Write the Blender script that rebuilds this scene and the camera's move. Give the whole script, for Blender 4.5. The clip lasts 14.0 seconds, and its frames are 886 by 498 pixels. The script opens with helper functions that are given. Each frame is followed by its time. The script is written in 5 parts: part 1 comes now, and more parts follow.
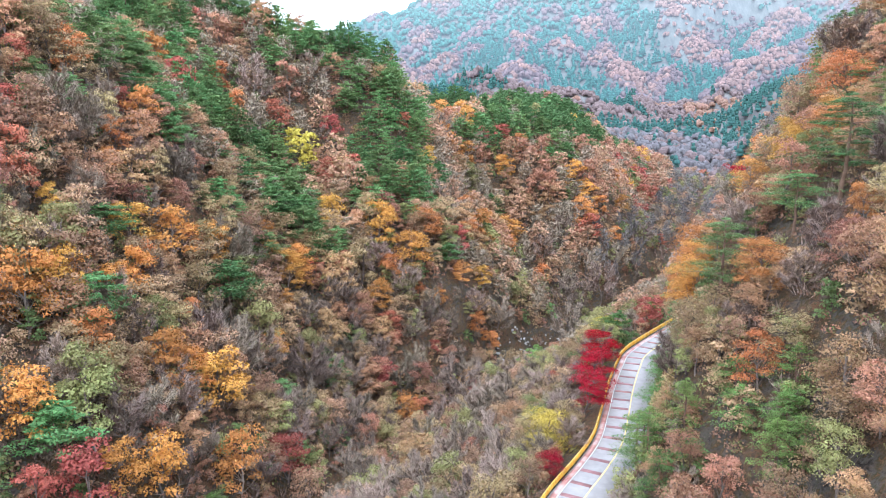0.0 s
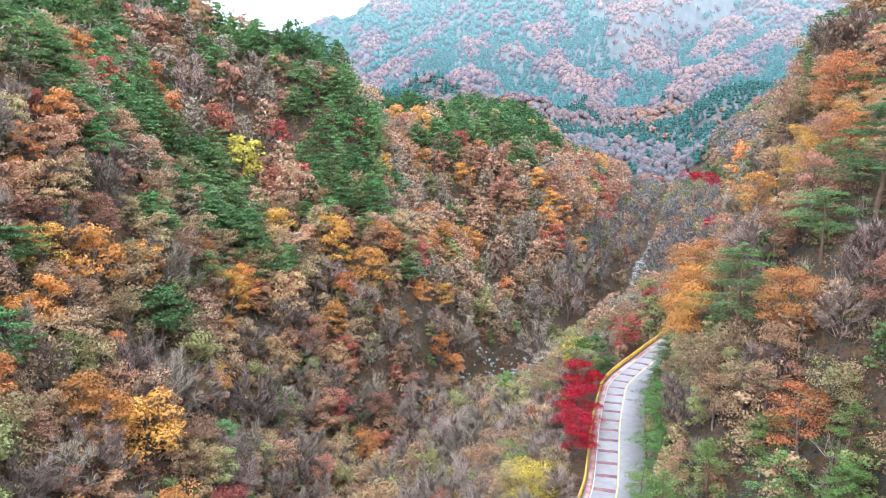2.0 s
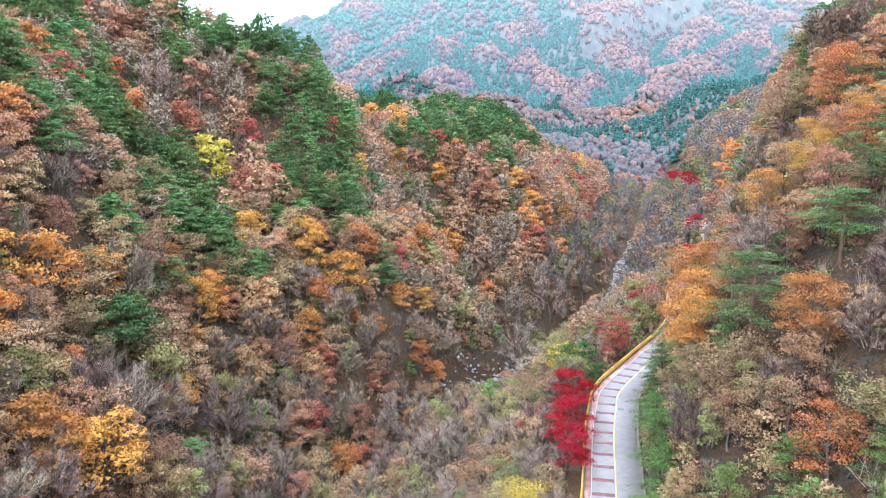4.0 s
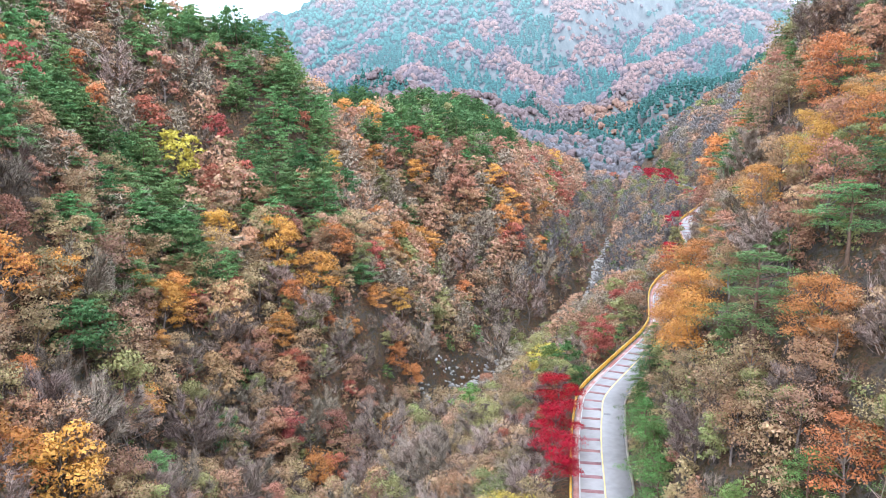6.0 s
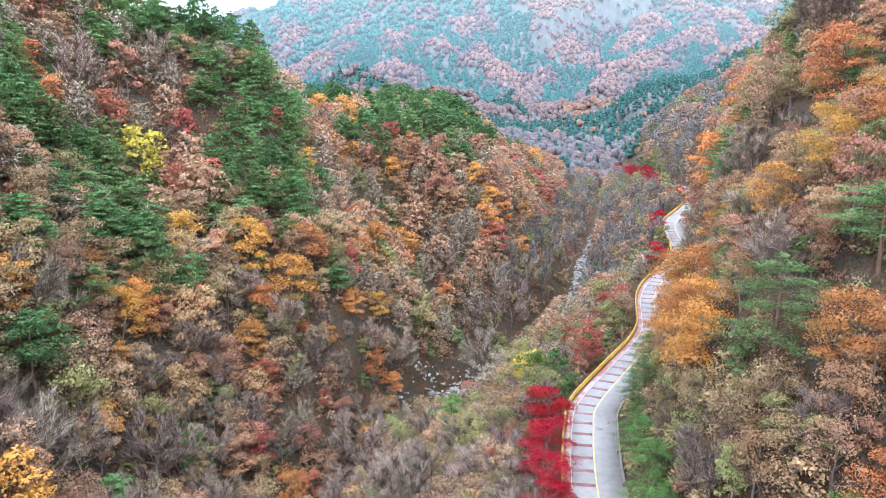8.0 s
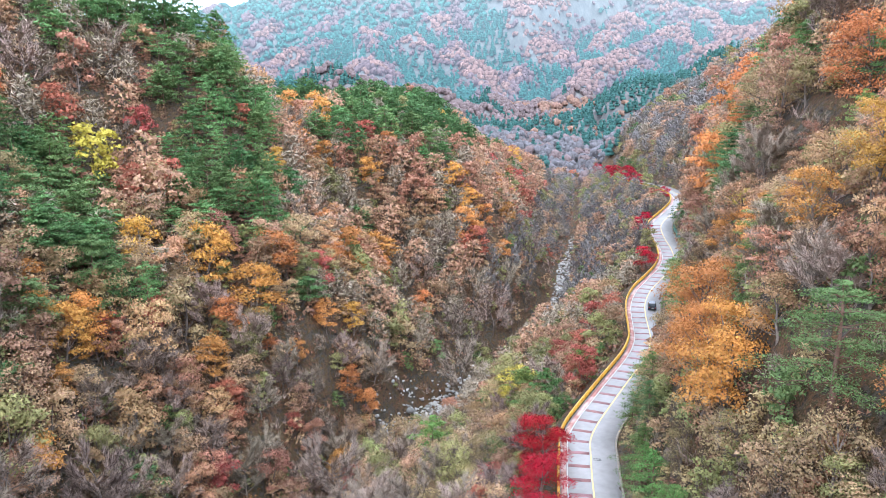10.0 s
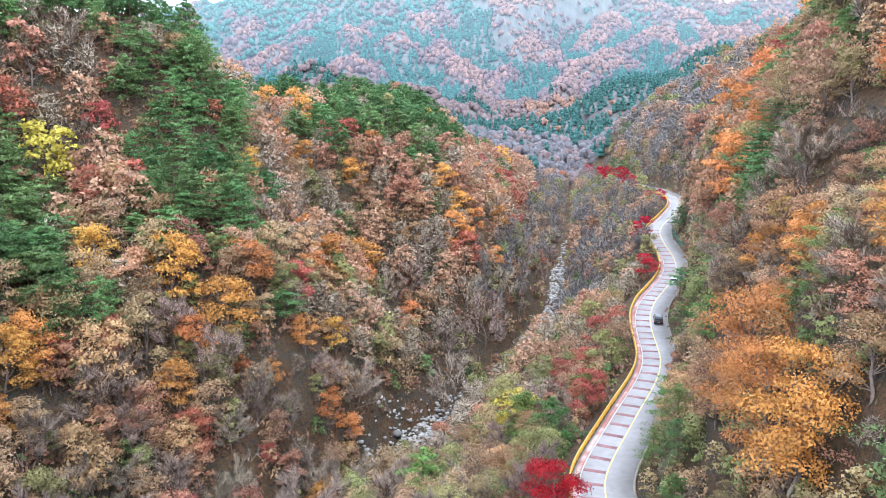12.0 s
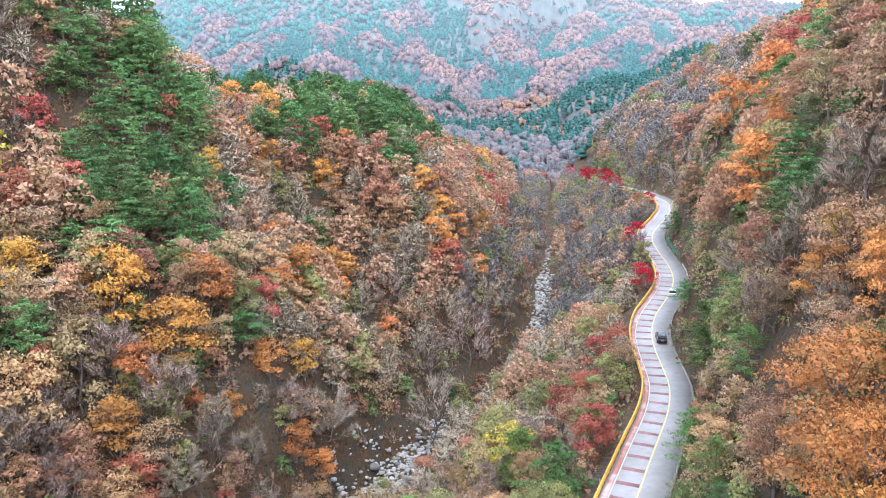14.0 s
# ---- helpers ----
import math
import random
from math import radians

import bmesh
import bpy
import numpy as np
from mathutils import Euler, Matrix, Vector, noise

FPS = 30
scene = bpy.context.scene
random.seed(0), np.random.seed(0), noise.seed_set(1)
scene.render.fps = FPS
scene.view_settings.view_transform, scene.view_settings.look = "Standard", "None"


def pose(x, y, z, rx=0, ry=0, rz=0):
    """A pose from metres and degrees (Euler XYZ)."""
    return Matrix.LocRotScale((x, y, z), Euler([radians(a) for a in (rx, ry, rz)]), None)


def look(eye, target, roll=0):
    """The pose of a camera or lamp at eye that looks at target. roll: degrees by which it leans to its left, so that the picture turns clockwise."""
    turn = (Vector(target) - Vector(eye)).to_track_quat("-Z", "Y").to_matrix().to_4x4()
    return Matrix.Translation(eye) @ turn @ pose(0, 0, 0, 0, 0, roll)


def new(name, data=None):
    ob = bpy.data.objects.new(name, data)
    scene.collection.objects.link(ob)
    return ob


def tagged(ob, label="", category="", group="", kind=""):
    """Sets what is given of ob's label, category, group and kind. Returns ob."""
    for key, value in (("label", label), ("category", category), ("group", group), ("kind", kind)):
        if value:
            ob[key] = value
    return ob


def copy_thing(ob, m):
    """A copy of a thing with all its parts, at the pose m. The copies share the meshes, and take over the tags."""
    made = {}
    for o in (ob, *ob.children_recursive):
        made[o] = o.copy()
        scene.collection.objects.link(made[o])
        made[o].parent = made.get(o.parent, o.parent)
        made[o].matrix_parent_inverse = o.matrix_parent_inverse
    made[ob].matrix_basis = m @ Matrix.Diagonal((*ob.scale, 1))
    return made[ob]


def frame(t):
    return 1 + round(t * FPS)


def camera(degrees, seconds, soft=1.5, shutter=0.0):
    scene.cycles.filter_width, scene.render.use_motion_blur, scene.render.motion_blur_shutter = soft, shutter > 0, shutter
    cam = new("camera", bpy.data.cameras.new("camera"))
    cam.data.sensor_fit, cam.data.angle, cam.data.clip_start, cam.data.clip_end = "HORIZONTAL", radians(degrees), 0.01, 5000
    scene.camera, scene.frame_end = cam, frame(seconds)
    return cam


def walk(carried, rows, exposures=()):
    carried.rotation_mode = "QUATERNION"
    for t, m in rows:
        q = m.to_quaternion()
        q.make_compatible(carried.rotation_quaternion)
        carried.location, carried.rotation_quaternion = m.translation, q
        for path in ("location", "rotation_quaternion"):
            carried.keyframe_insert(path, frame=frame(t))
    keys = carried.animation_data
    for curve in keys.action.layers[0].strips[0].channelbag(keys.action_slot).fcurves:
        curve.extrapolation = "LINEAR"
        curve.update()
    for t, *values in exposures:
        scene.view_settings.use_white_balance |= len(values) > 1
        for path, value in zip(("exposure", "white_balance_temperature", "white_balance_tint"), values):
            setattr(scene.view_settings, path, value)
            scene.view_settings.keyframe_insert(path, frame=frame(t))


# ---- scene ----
cam = camera(63.7, 14.0, soft=0.6)
METRES, EYE, TILT, LEAN, TURN = 75.0, 50.0, -8.3, 0.0, 0.0
ROWS = [
    (0.0, 0.0, 0.0, 0.0, 0.0, 0.0, -0.0),
    (0.5, -0.0054, 0.0595, 0.0119, -0.43, 0.08, 0.01),
    (1.0, -0.0112, 0.1152, 0.0235, -1.01, 0.21, 0.1),
    (1.5, -0.0164, 0.1581, 0.0322, -2.57, 0.33, 0.39),
    (2.0, -0.0227, 0.1937, 0.0389, -3.83, 0.41, 0.65),
    (2.5, -0.0273, 0.2212, 0.0426, -4.48, 0.46, 0.81),
    (3.0, -0.0304, 0.2452, 0.0443, -4.91, 0.47, 0.93),
    (5.5, -0.0334, 0.3422, 0.0509, -7.53, 0.26, 1.5),
    (6.0, -0.033, 0.3595, 0.0523, -7.94, 0.2, 1.56),
    (6.5, -0.0312, 0.3802, 0.0546, -8.2, 0.12, 1.61),
    (7.0, -0.0291, 0.4039, 0.0576, -8.65, 0.06, 1.66),
    (7.5, -0.0263, 0.4327, 0.0617, -9.15, -0.0, 1.72),
    (8.0, -0.0232, 0.463, 0.0664, -9.71, -0.05, 1.77),
    (10.5, -0.0019, 0.6495, 0.0974, -12.04, -0.24, 1.99),
    (11.0, 0.0028, 0.6908, 0.1039, -12.35, -0.26, 1.99),
    (11.5, 0.0077, 0.7364, 0.1111, -12.65, -0.28, 1.97),
    (12.0, 0.0135, 0.7817, 0.1183, -12.95, -0.29, 1.98),
    (12.5, 0.0201, 0.8309, 0.1258, -13.44, -0.31, 2.0),
    (13.0, 0.0267, 0.8789, 0.1335, -13.97, -0.32, 2.05),
    (13.5, 0.0337, 0.9307, 0.1411, -14.52, -0.34, 2.07),
    (14.0, 0.0412, 0.9816, 0.1489, -15.0, -0.36, 2.12),
]
walk(cam, [(t, pose(0, 0, EYE, TILT, LEAN, TURN) @ pose(METRES * x, METRES * y, METRES * z, 90 + pitch, roll, yaw)) for t, x, y, z, yaw, pitch, roll in ROWS])

# ---------------------------------------------------------------- light
world = bpy.data.worlds.new("overcast_sky")
scene.world = world
world.use_nodes = True
wn, wl = world.node_tree.nodes, world.node_tree.links
SUN_EL, SUN_AZ = 52.0, 200.0
sky = wn.new("ShaderNodeTexSky")
sky.sky_type, sky.sun_disc = "NISHITA", False
sky.sun_elevation, sky.sun_rotation = radians(SUN_EL), radians(SUN_AZ)
sky.air_density, sky.dust_density = 1.0, 4.0
bg_clear, bg_cloud, bg_sum = wn["Background"], wn.new("ShaderNodeBackground"), wn.new("ShaderNodeAddShader")
bg_clear.inputs["Strength"].default_value = 0.08
bg_cloud.inputs["Color"].default_value = (0.84, 0.985, 1.23, 1)
bg_cloud.inputs["Strength"].default_value = 4.4
wl.new(sky.outputs[0], bg_clear.inputs["Color"])
wl.new(bg_clear.outputs[0], bg_sum.inputs[0])
wl.new(bg_cloud.outputs[0], bg_sum.inputs[1])
wl.new(bg_sum.outputs[0], wn["World Output"].inputs["Surface"])
sun = new("sun", bpy.data.lights.new("sun", "SUN"))
sun.data.energy, sun.data.angle, sun.data.color = 1.5, radians(14), (1.0, 0.97, 0.92)
sun.matrix_world = look((0, 0, 0), (-math.sin(radians(SUN_AZ)) * math.cos(radians(SUN_EL)), -math.cos(radians(SUN_AZ)) * math.cos(radians(SUN_EL)), -math.sin(radians(SUN_EL))))

# ---------------------------------------------------------------- plan of the valley
# the line of the barrier on the valley side of the road, from the south end up the valley: x, y
RAIL_A = [(16, -90), (11, -30), (6, 20), (3.5, 50), (6.5, 70), (12.7, 84), (18.5, 94), (22.5, 101.7), (25.6, 110.5), (29.4, 122), (33.6, 133), (37.4, 141), (47.6, 153.6)]
RAIL_B = [(58.9, 167), (64.4, 175), (67.3, 180.8), (72.4, 192.5), (76.5, 200.5), (82.5, 209), (88.8, 216), (96.4, 224.7), (102, 232.8), (106.5, 242), (110.5, 253.7), (114.8, 264)]
RAIL_C = [(120.3, 272), (130.7, 283.5), (141.5, 297), (149, 313.5), (154, 345), (157.5, 375), (165, 415), (178, 445), (200, 480)]
ROAD_Y = [-90, 60, 100, 139, 160, 191, 203, 240, 268, 300, 330, 440, 480]
ROAD_Z = [1.5, 5.0, 6.4, 8.3, 9.8, 11.8, 13.2, 18.0, 23.0, 28.5, 31.2, 34.0, 33.0]
CREEK = np.array([(-60, -90, -34), (-48, 40, -26), (-30, 105, -20), (-16, 134, -17), (6, 172, -14.5), (31, 206, -13.5), (62, 232, -9), (80, 259, -4), (89, 275, 0), (103, 305, 6), (122, 345, 14),
                  (146, 400, 22), (180, 470, 30), (235, 580, 45), (300, 720, 62), (330, 900, 85)], float)
# crests up the valley: points x, y, z, then the fall of the sides
CRESTS = [
    ([(-60, 480, 88), (0, 440, 76), (40, 415, 63), (72, 428, 56), (97, 400, 40)], 0.7),
    ([(10, 640, 92), (80, 570, 72), (145, 545, 50), (185, 525, 34)], 0.7),
    ([(40, 930, 135), (140, 830, 106), (205, 775, 80), (262, 735, 62)], 0.6),
    ([(640, 960, 185), (510, 881, 147), (442, 807, 129), (379, 763, 113), (328, 722, 98), (283, 700, 78), (255, 679, 60)], 0.6),
]
RIGHT_CREST = [(170, 300, 74), (213, 398, 80), (236, 462, 78), (258, 520, 74), (268, 570, 66), (272, 630, 56)]
FAR_CRESTS = [
    ([(-1500, 1200, 240), (-600, 1600, 270), (-330, 1820, 310), (-204, 1842, 350), (-124, 1845, 376), (-42, 1841, 414), (152, 1869, 490), (446, 1904, 560), (715, 1819, 560), (887, 1711, 470), (978, 1506, 352), (1250, 1300, 350), (2600, 900, 320)], 0.5),
    ([(136, 1698, 344), (72, 1462, 259), (5, 1269, 203), (-46, 1123, 156)], 0.62),
    ([(142, 1504, 277), (137, 1262, 203), (99, 1069, 148)], 0.66),
    ([(358, 1760, 385), (288, 1481, 287), (211, 1299, 223), (131, 1135, 166), (77, 1003, 126)], 0.62),
    ([(300, 1430, 268), (278, 1237, 206), (254, 1043, 146), (233, 876, 97)], 0.66),
]
FAR_CRESTS_EAST = [
    ([(624, 1683, 382), (513, 1418, 286), (429, 1244, 218), (344, 1089, 155), (280, 965, 117)], 0.62),
    ([(430, 1233, 212), (405, 1098, 161), (360, 958, 120)], 0.7),
    ([(733, 1534, 338), (583, 1339, 259), (500, 1218, 206)], 0.7),
    ([(839, 1425, 309), (650, 1252, 244), (516, 1123, 199), (409, 1001, 147), (342, 902, 106)], 0.6),
    ([(877, 1221, 284), (712, 1100, 228), (589, 1006, 188)], 0.62),
]
# knolls and hollows of the two slopes: x, y, rise, radius
KNOLLS_LEFT = [(10, 200, 11.9, 20), (-50, 206, -10.5, 20), (-80, 104, 10.1, 30), (70, 266, 5.7, 20), (-14, 152, -11.7, 20), (16, 254, -6.5, 20), (-80, 164, 8.1, 20), (76, 224, 7.9, 20), (-26, 92, 8.6, 20), (-2, 302, -7.5, 20), (-14, 236, 9.9, 20), (-8, 194, 8.8, 20), (46, 278, 8.9, 20), (-2, 320, -6.7, 30), (28, 242, -10.5, 20), (64, 236, 8.8, 20), (-92, 146, 8.5, 20), (-14, 110, 6.6, 20), (10, 290, -6.1, 20), (94, 398, -4.4, 45), (-20, 302, -5.4, 20), (-38, 218, -7.3, 20)]
KNOLLS_CREST = [(-32, 247, 7.0, 15), (-58, 249, 6.0, 15), (-92, 252, 12.0, 24), (-18, 250, 3.0, 12), (-20, 335, -22.0, 34), (-60, 340, -22.0, 36), (62, 382, 4.0, 22), (30, 380, 1.0, 22), (-2, 408, -14.0, 26), (-40, 410, -18.0, 34)]
KNOLLS_RIGHT = [(86, 120, -12.5, 18), (80, 180, 6.0, 18), (26, 144, -12.6, 18), (32, 102, 17.9, 18), (26, 60, -15.1, 18), (74, 156, 8.5, 18), (116, 252, 5.3, 40), (20, 126, -10.4, 18), (62, 60, -7.4, 18), (98, 216, 4.6, 18), (32, 162, -6.6, 18), (164, 306, 3.5, 18)]


def glide(points, step):
    """A smooth line through the points (Catmull-Rom), sampled about every step metres."""
    p = np.array(points, float)
    p = np.vstack([2 * p[0] - p[1], p, 2 * p[-1] - p[-2]])
    out = []
    for a, b, c, d in zip(p, p[1:], p[2:], p[3:]):
        n = max(2, int(np.linalg.norm(c - b) / step))
        u = np.linspace(0, 1, n, endpoint=False)[:, None]
        out.append(0.5 * (2 * b + (c - a) * u + (2 * a - 5 * b + 4 * c - d) * u * u + (3 * b - a - 3 * c + d) * u ** 3))
    return np.vstack(out + [p[-2:-1]])


RAIL = glide(RAIL_A + RAIL_B + RAIL_C, 1.0)
RAIL_S = np.r_[0, np.cumsum(np.hypot(*np.diff(RAIL, axis=0).T))]
RAIL_T = np.gradient(RAIL, axis=0)
RAIL_T /= np.hypot(*RAIL_T.T)[:, None]
RAIL_N = np.stack([RAIL_T[:, 1], -RAIL_T[:, 0]], 1)
CENTRE, EDGE = 4.3, 7.7


def road_z(y):
    return np.interp(y, ROAD_Y, ROAD_Z)


def on_road(s, off, up=0.0):
    """A place s metres along the barrier's line and off metres to its right, with the way ahead."""
    x, y = np.interp(s, RAIL_S, RAIL[:, 0]), np.interp(s, RAIL_S, RAIL[:, 1])
    tx, ty = np.interp(s, RAIL_S, RAIL_T[:, 0]), np.interp(s, RAIL_S, RAIL_T[:, 1])
    n = math.hypot(tx, ty)
    return Vector((x + ty / n * off, y - tx / n * off, float(road_z(y)) + up)), math.atan2(-tx, ty)


def near_line(x, y, line):
    """Distance to a line of points x, y, z and the line's height there."""
    best, high = np.full(x.shape, 1e9), np.zeros(x.shape)
    for a, b in zip(line, line[1:]):
        ab = b - a
        u = (((x - a[0]) * ab[0] + (y - a[1]) * ab[1]) / (ab[0] ** 2 + ab[1] ** 2)).clip(0, 1)
        d = np.hypot(x - a[0] - u * ab[0], y - a[1] - u * ab[1])
        closer = d < best
        best, high = np.where(closer, d, best), np.where(closer, a[2] + u * ab[2], high)
    return best, high


_wave = np.random.RandomState(4)
WAVES = [(wl_, _wave.uniform(0, 6.28), _wave.uniform(0, 6.28)) for wl_ in (90, 61, 43, 29, 19, 13, 9) for _ in range(3)]


def rough(x, y, scale=1.0):
    """Uneven ground, about -1 to 1, from 90 m down to 9 m across."""
    out = np.zeros(np.shape(x))
    for length, turn, phase in WAVES:
        out = out + length / 90 * np.sin((x * math.cos(turn) + y * math.sin(turn)) * 6.283 / (length * scale) + phase + 1.3 * np.sin((x * math.sin(turn) - y * math.cos(turn)) * 4.1 / (length * scale) + phase))
    return out / 3.0


def beside_road(x, y):
    """Signed metres to the right of the barrier's line, and the metres along it."""
    x, y = np.asarray(x, float), np.asarray(y, float)
    flat = np.stack([x.ravel(), y.ravel()], 1)
    off, along = np.empty(len(flat)), np.empty(len(flat))
    for i in range(0, len(flat), 20000):
        some = flat[i:i + 20000]
        d = (some[:, None, 0] - RAIL[None, :, 0]) ** 2 + (some[:, None, 1] - RAIL[None, :, 1]) ** 2
        k = d.argmin(1)
        side = ((some - RAIL[k]) * RAIL_N[k]).sum(1)
        off[i:i + 20000] = np.sign(side) * np.sqrt(d[np.arange(len(k)), k])
        along[i:i + 20000] = RAIL_S[k]
    return off.reshape(x.shape), along.reshape(x.shape)


def smooth(u):
    u = np.clip(u, 0, 1)
    return u * u * (3 - 2 * u)


def knolls(x, y, some):
    out = np.zeros(x.shape)
    for kx, ky, rise, radius in some:
        out += rise * np.exp(-((x - kx) ** 2 + (y - ky) ** 2) / (2 * radius * radius))
    return out


CREEK_Y = np.stack([CREEK[:, 0], CREEK[:, 1], CREEK[:, 1]], 1)


def west_side(x, y):
    """The steep slope that climbs from the creek to the western hills."""
    dc, zc = near_line(x, y, CREEK)
    _, yc = near_line(x, y, CREEK_Y)
    fall = np.interp(yc, [60, 150, 230, 280, 330, 420], [0.95, 1.1, 1.2, 1.1, 0.75, 0.62])
    crest = np.interp(yc, [60, 250, 330, 420], [70, 72, 70, 75])
    d = (dc - 2.5).clip(0, None)
    return zc + fall * np.minimum(d, crest) + 0.3 * (d - crest).clip(0, 120) + knolls(x, y, KNOLLS_LEFT + KNOLLS_CREST) * (dc / 15).clip(0, 1)


def ground(x, y):
    """The height of the ground."""
    x, y = np.atleast_1d(np.asarray(x, float)), np.atleast_1d(np.asarray(y, float))
    off, along = beside_road(x, y)
    rz = road_z(np.interp(along, RAIL_S, RAIL[:, 1]))
    dc, zc = near_line(x, y, CREEK)
    far = ((y - 450) / 400).clip(0, 1)
    soft = 3.0 + 5.0 * far
    total = np.exp(((zc + 0.10 * dc.clip(0, 400)) / soft).clip(-40, 300))
    for line, fall in CRESTS + FAR_CRESTS + FAR_CRESTS_EAST:
        d, z = near_line(x, y, np.array(line, float))
        total = total + np.exp(((z - fall * d) / soft).clip(-40, 300))
    upland = soft * np.log(total)
    d, z = near_line(x, y, np.array(RIGHT_CREST, float))
    east = np.maximum(upland, z - 0.8 * d)
    # the road's bank, falling to the creek
    bank = rz - 0.62 * (-off).clip(0, None)
    past = ((y - 425) / 60).clip(0, 1)
    on_west = smooth((y - 395) / 75)
    # the creek parts the western slope from the road's bank
    k = np.interp(y, CREEK[:, 1], CREEK[:, 0])
    west = np.where(x < k, west_side(x, y), zc + 0.1 * dc)
    left = west * (1 - on_west) + upland * on_west
    left = np.where(past < 1, np.maximum(left, bank - 200 * past), left)
    d = (off - EDGE - 0.8).clip(0, 400)
    up = np.interp(along, RAIL_S, RAIL[:, 1])
    steep = np.interp(up, [60, 90, 120, 138, 152, 170, 190, 255, 290, 320, 360, 420], [1.1, 1.35, 1.3, 1.6, 2.1, 1.9, 1.6, 1.5, 1.3, 1.1, 1.0, 0.95])
    wall = np.interp(up, [270, 330, 400], [10.0, 6.0, 4.5])
    upper = np.interp(up, [150, 200, 255, 320, 400], [0.8, 1.1, 1.05, 0.85, 0.72])
    rise = wall * (1 - np.exp(-d / 5.5)) + steep * np.minimum(d, 24) + upper * (d - 24).clip(0, 45) + 0.1 * (d - 69).clip(0, 300) + knolls(x, y, KNOLLS_RIGHT) * (d / 9).clip(0, 1)
    left = np.where(past > 0, east * past + left * (1 - past), left)
    right = np.where(past > 0, np.maximum(east, rz + rise * (1 - past) - 60 * past), rz + rise)
    z = np.where(off > 2, right, left)
    z = z + rough(x, y) * (0.25 + 0.75 * (np.abs(off - 4) / 25).clip(0, 1)) * (2.0 * (dc / 25).clip(0.15, 1)) + far * (10 * rough(x, y, 3.0) + 10 * ((y - 900) / 300).clip(0, 1) * rough(x + 300, y * 0.45, 2.0))
    on = ((np.abs(off - EDGE / 2) - EDGE / 2 - 1.3) / 2.5).clip(0, 1)
    on = np.maximum(on, smooth((y - 424) / 22))
    z = on * z + (1 - on) * (rz - 0.12)
    return np.where(dc < 5, np.minimum(z, zc + 0.25 * dc + 0.3 * rough(x, y)), z)


# ---------------------------------------------------------------- materials
def shader(name, base, rough_=0.85, noise_scale=0.0, low=0.75, high=1.2, second=None, bump=0.0, per="none", hue=0.03, value=0.3, see_through=0.0, metal=0.0, fine=8.0):
    """A surface: base colour with variation at two scales, and from object to object or piece to piece."""
    m = bpy.data.materials.new(name)
    m.use_nodes = True
    n, l = m.node_tree.nodes, m.node_tree.links
    b = n["Principled BSDF"]
    b.inputs["Roughness"].default_value, b.inputs["Metallic"].default_value = rough_, metal
    b.inputs["Specular IOR Level"].default_value = 0.25
    rgb = n.new("ShaderNodeRGB")
    rgb.outputs[0].default_value = (*base, 1)
    colour = rgb.outputs[0]
    co = n.new("ShaderNodeTexCoord")
    geo = n.new("ShaderNodeNewGeometry")
    if noise_scale:
        for scale, mix in ((noise_scale, 1.0), (noise_scale * fine, 0.6)):
            t = n.new("ShaderNodeTexNoise")
            t.inputs["Scale"].default_value, t.inputs["Detail"].default_value = scale, 5
            l.new(geo.outputs["Position"], t.inputs["Vector"])
            r = n.new("ShaderNodeMapRange")
            r.inputs["From Min"].default_value, r.inputs["From Max"].default_value = 0.3, 0.7
            r.inputs["To Min"].default_value, r.inputs["To Max"].default_value = 1 + (low - 1) * mix, 1 + (high - 1) * mix
            l.new(t.outputs["Fac"], r.inputs["Value"])
            if second and mix == 1.0:
                x = n.new("ShaderNodeMix")
                x.data_type = "RGBA"
                x.inputs[7].default_value = (*second, 1)
                k = n.new("ShaderNodeMapRange")
                k.inputs["From Min"].default_value, k.inputs["From Max"].default_value = 0.42, 0.62
                l.new(t.outputs["Fac"], k.inputs["Value"])
                l.new(k.outputs[0], x.inputs[0])
                l.new(colour, x.inputs[6])
                colour = x.outputs[2]
            v = n.new("ShaderNodeVectorMath")
            v.operation = "SCALE"
            l.new(colour, v.inputs[0])
            l.new(r.outputs[0], v.inputs["Scale"])
            colour = v.outputs[0]
            last = t
        if bump:
            bp = n.new("ShaderNodeBump")
            bp.inputs["Distance"].default_value, bp.inputs["Strength"].default_value = bump, 0.7
            l.new(last.outputs["Fac"], bp.inputs["Height"])
            l.new(bp.outputs[0], b.inputs["Normal"])
    if per != "none":
        info = n.new("ShaderNodeObjectInfo")
        sources = {"object": [(info.outputs["Random"], 1.0)], "piece": [(geo.outputs["Random Per Island"], 1.0)], "both": [(info.outputs["Random"], 1.0), (geo.outputs["Random Per Island"], 0.5)]}[per]
        for src, much in sources:
            hs = n.new("ShaderNodeHueSaturation")
            h = n.new("ShaderNodeMapRange")
            h.inputs["To Min"].default_value, h.inputs["To Max"].default_value = 0.5 - hue * much, 0.5 + hue * much
            w = n.new("ShaderNodeMath")
            w.operation = "FRACT"
            w2 = n.new("ShaderNodeMath")
            w2.operation, w2.inputs[1].default_value = "MULTIPLY", 7.31
            l.new(src, w2.inputs[0])
            l.new(w2.outputs[0], w.inputs[0])
            s = n.new("ShaderNodeMapRange")
            s.inputs["To Min"].default_value, s.inputs["To Max"].default_value = 1 - value * much, 1 + value * much
            l.new(src, h.inputs["Value"])
            l.new(w.outputs[0], s.inputs["Value"])
            l.new(h.outputs[0], hs.inputs["Hue"])
            l.new(s.outputs[0], hs.inputs["Value"])
            l.new(colour, hs.inputs["Color"])
            colour = hs.outputs[0]
    l.new(colour, b.inputs["Base Color"])
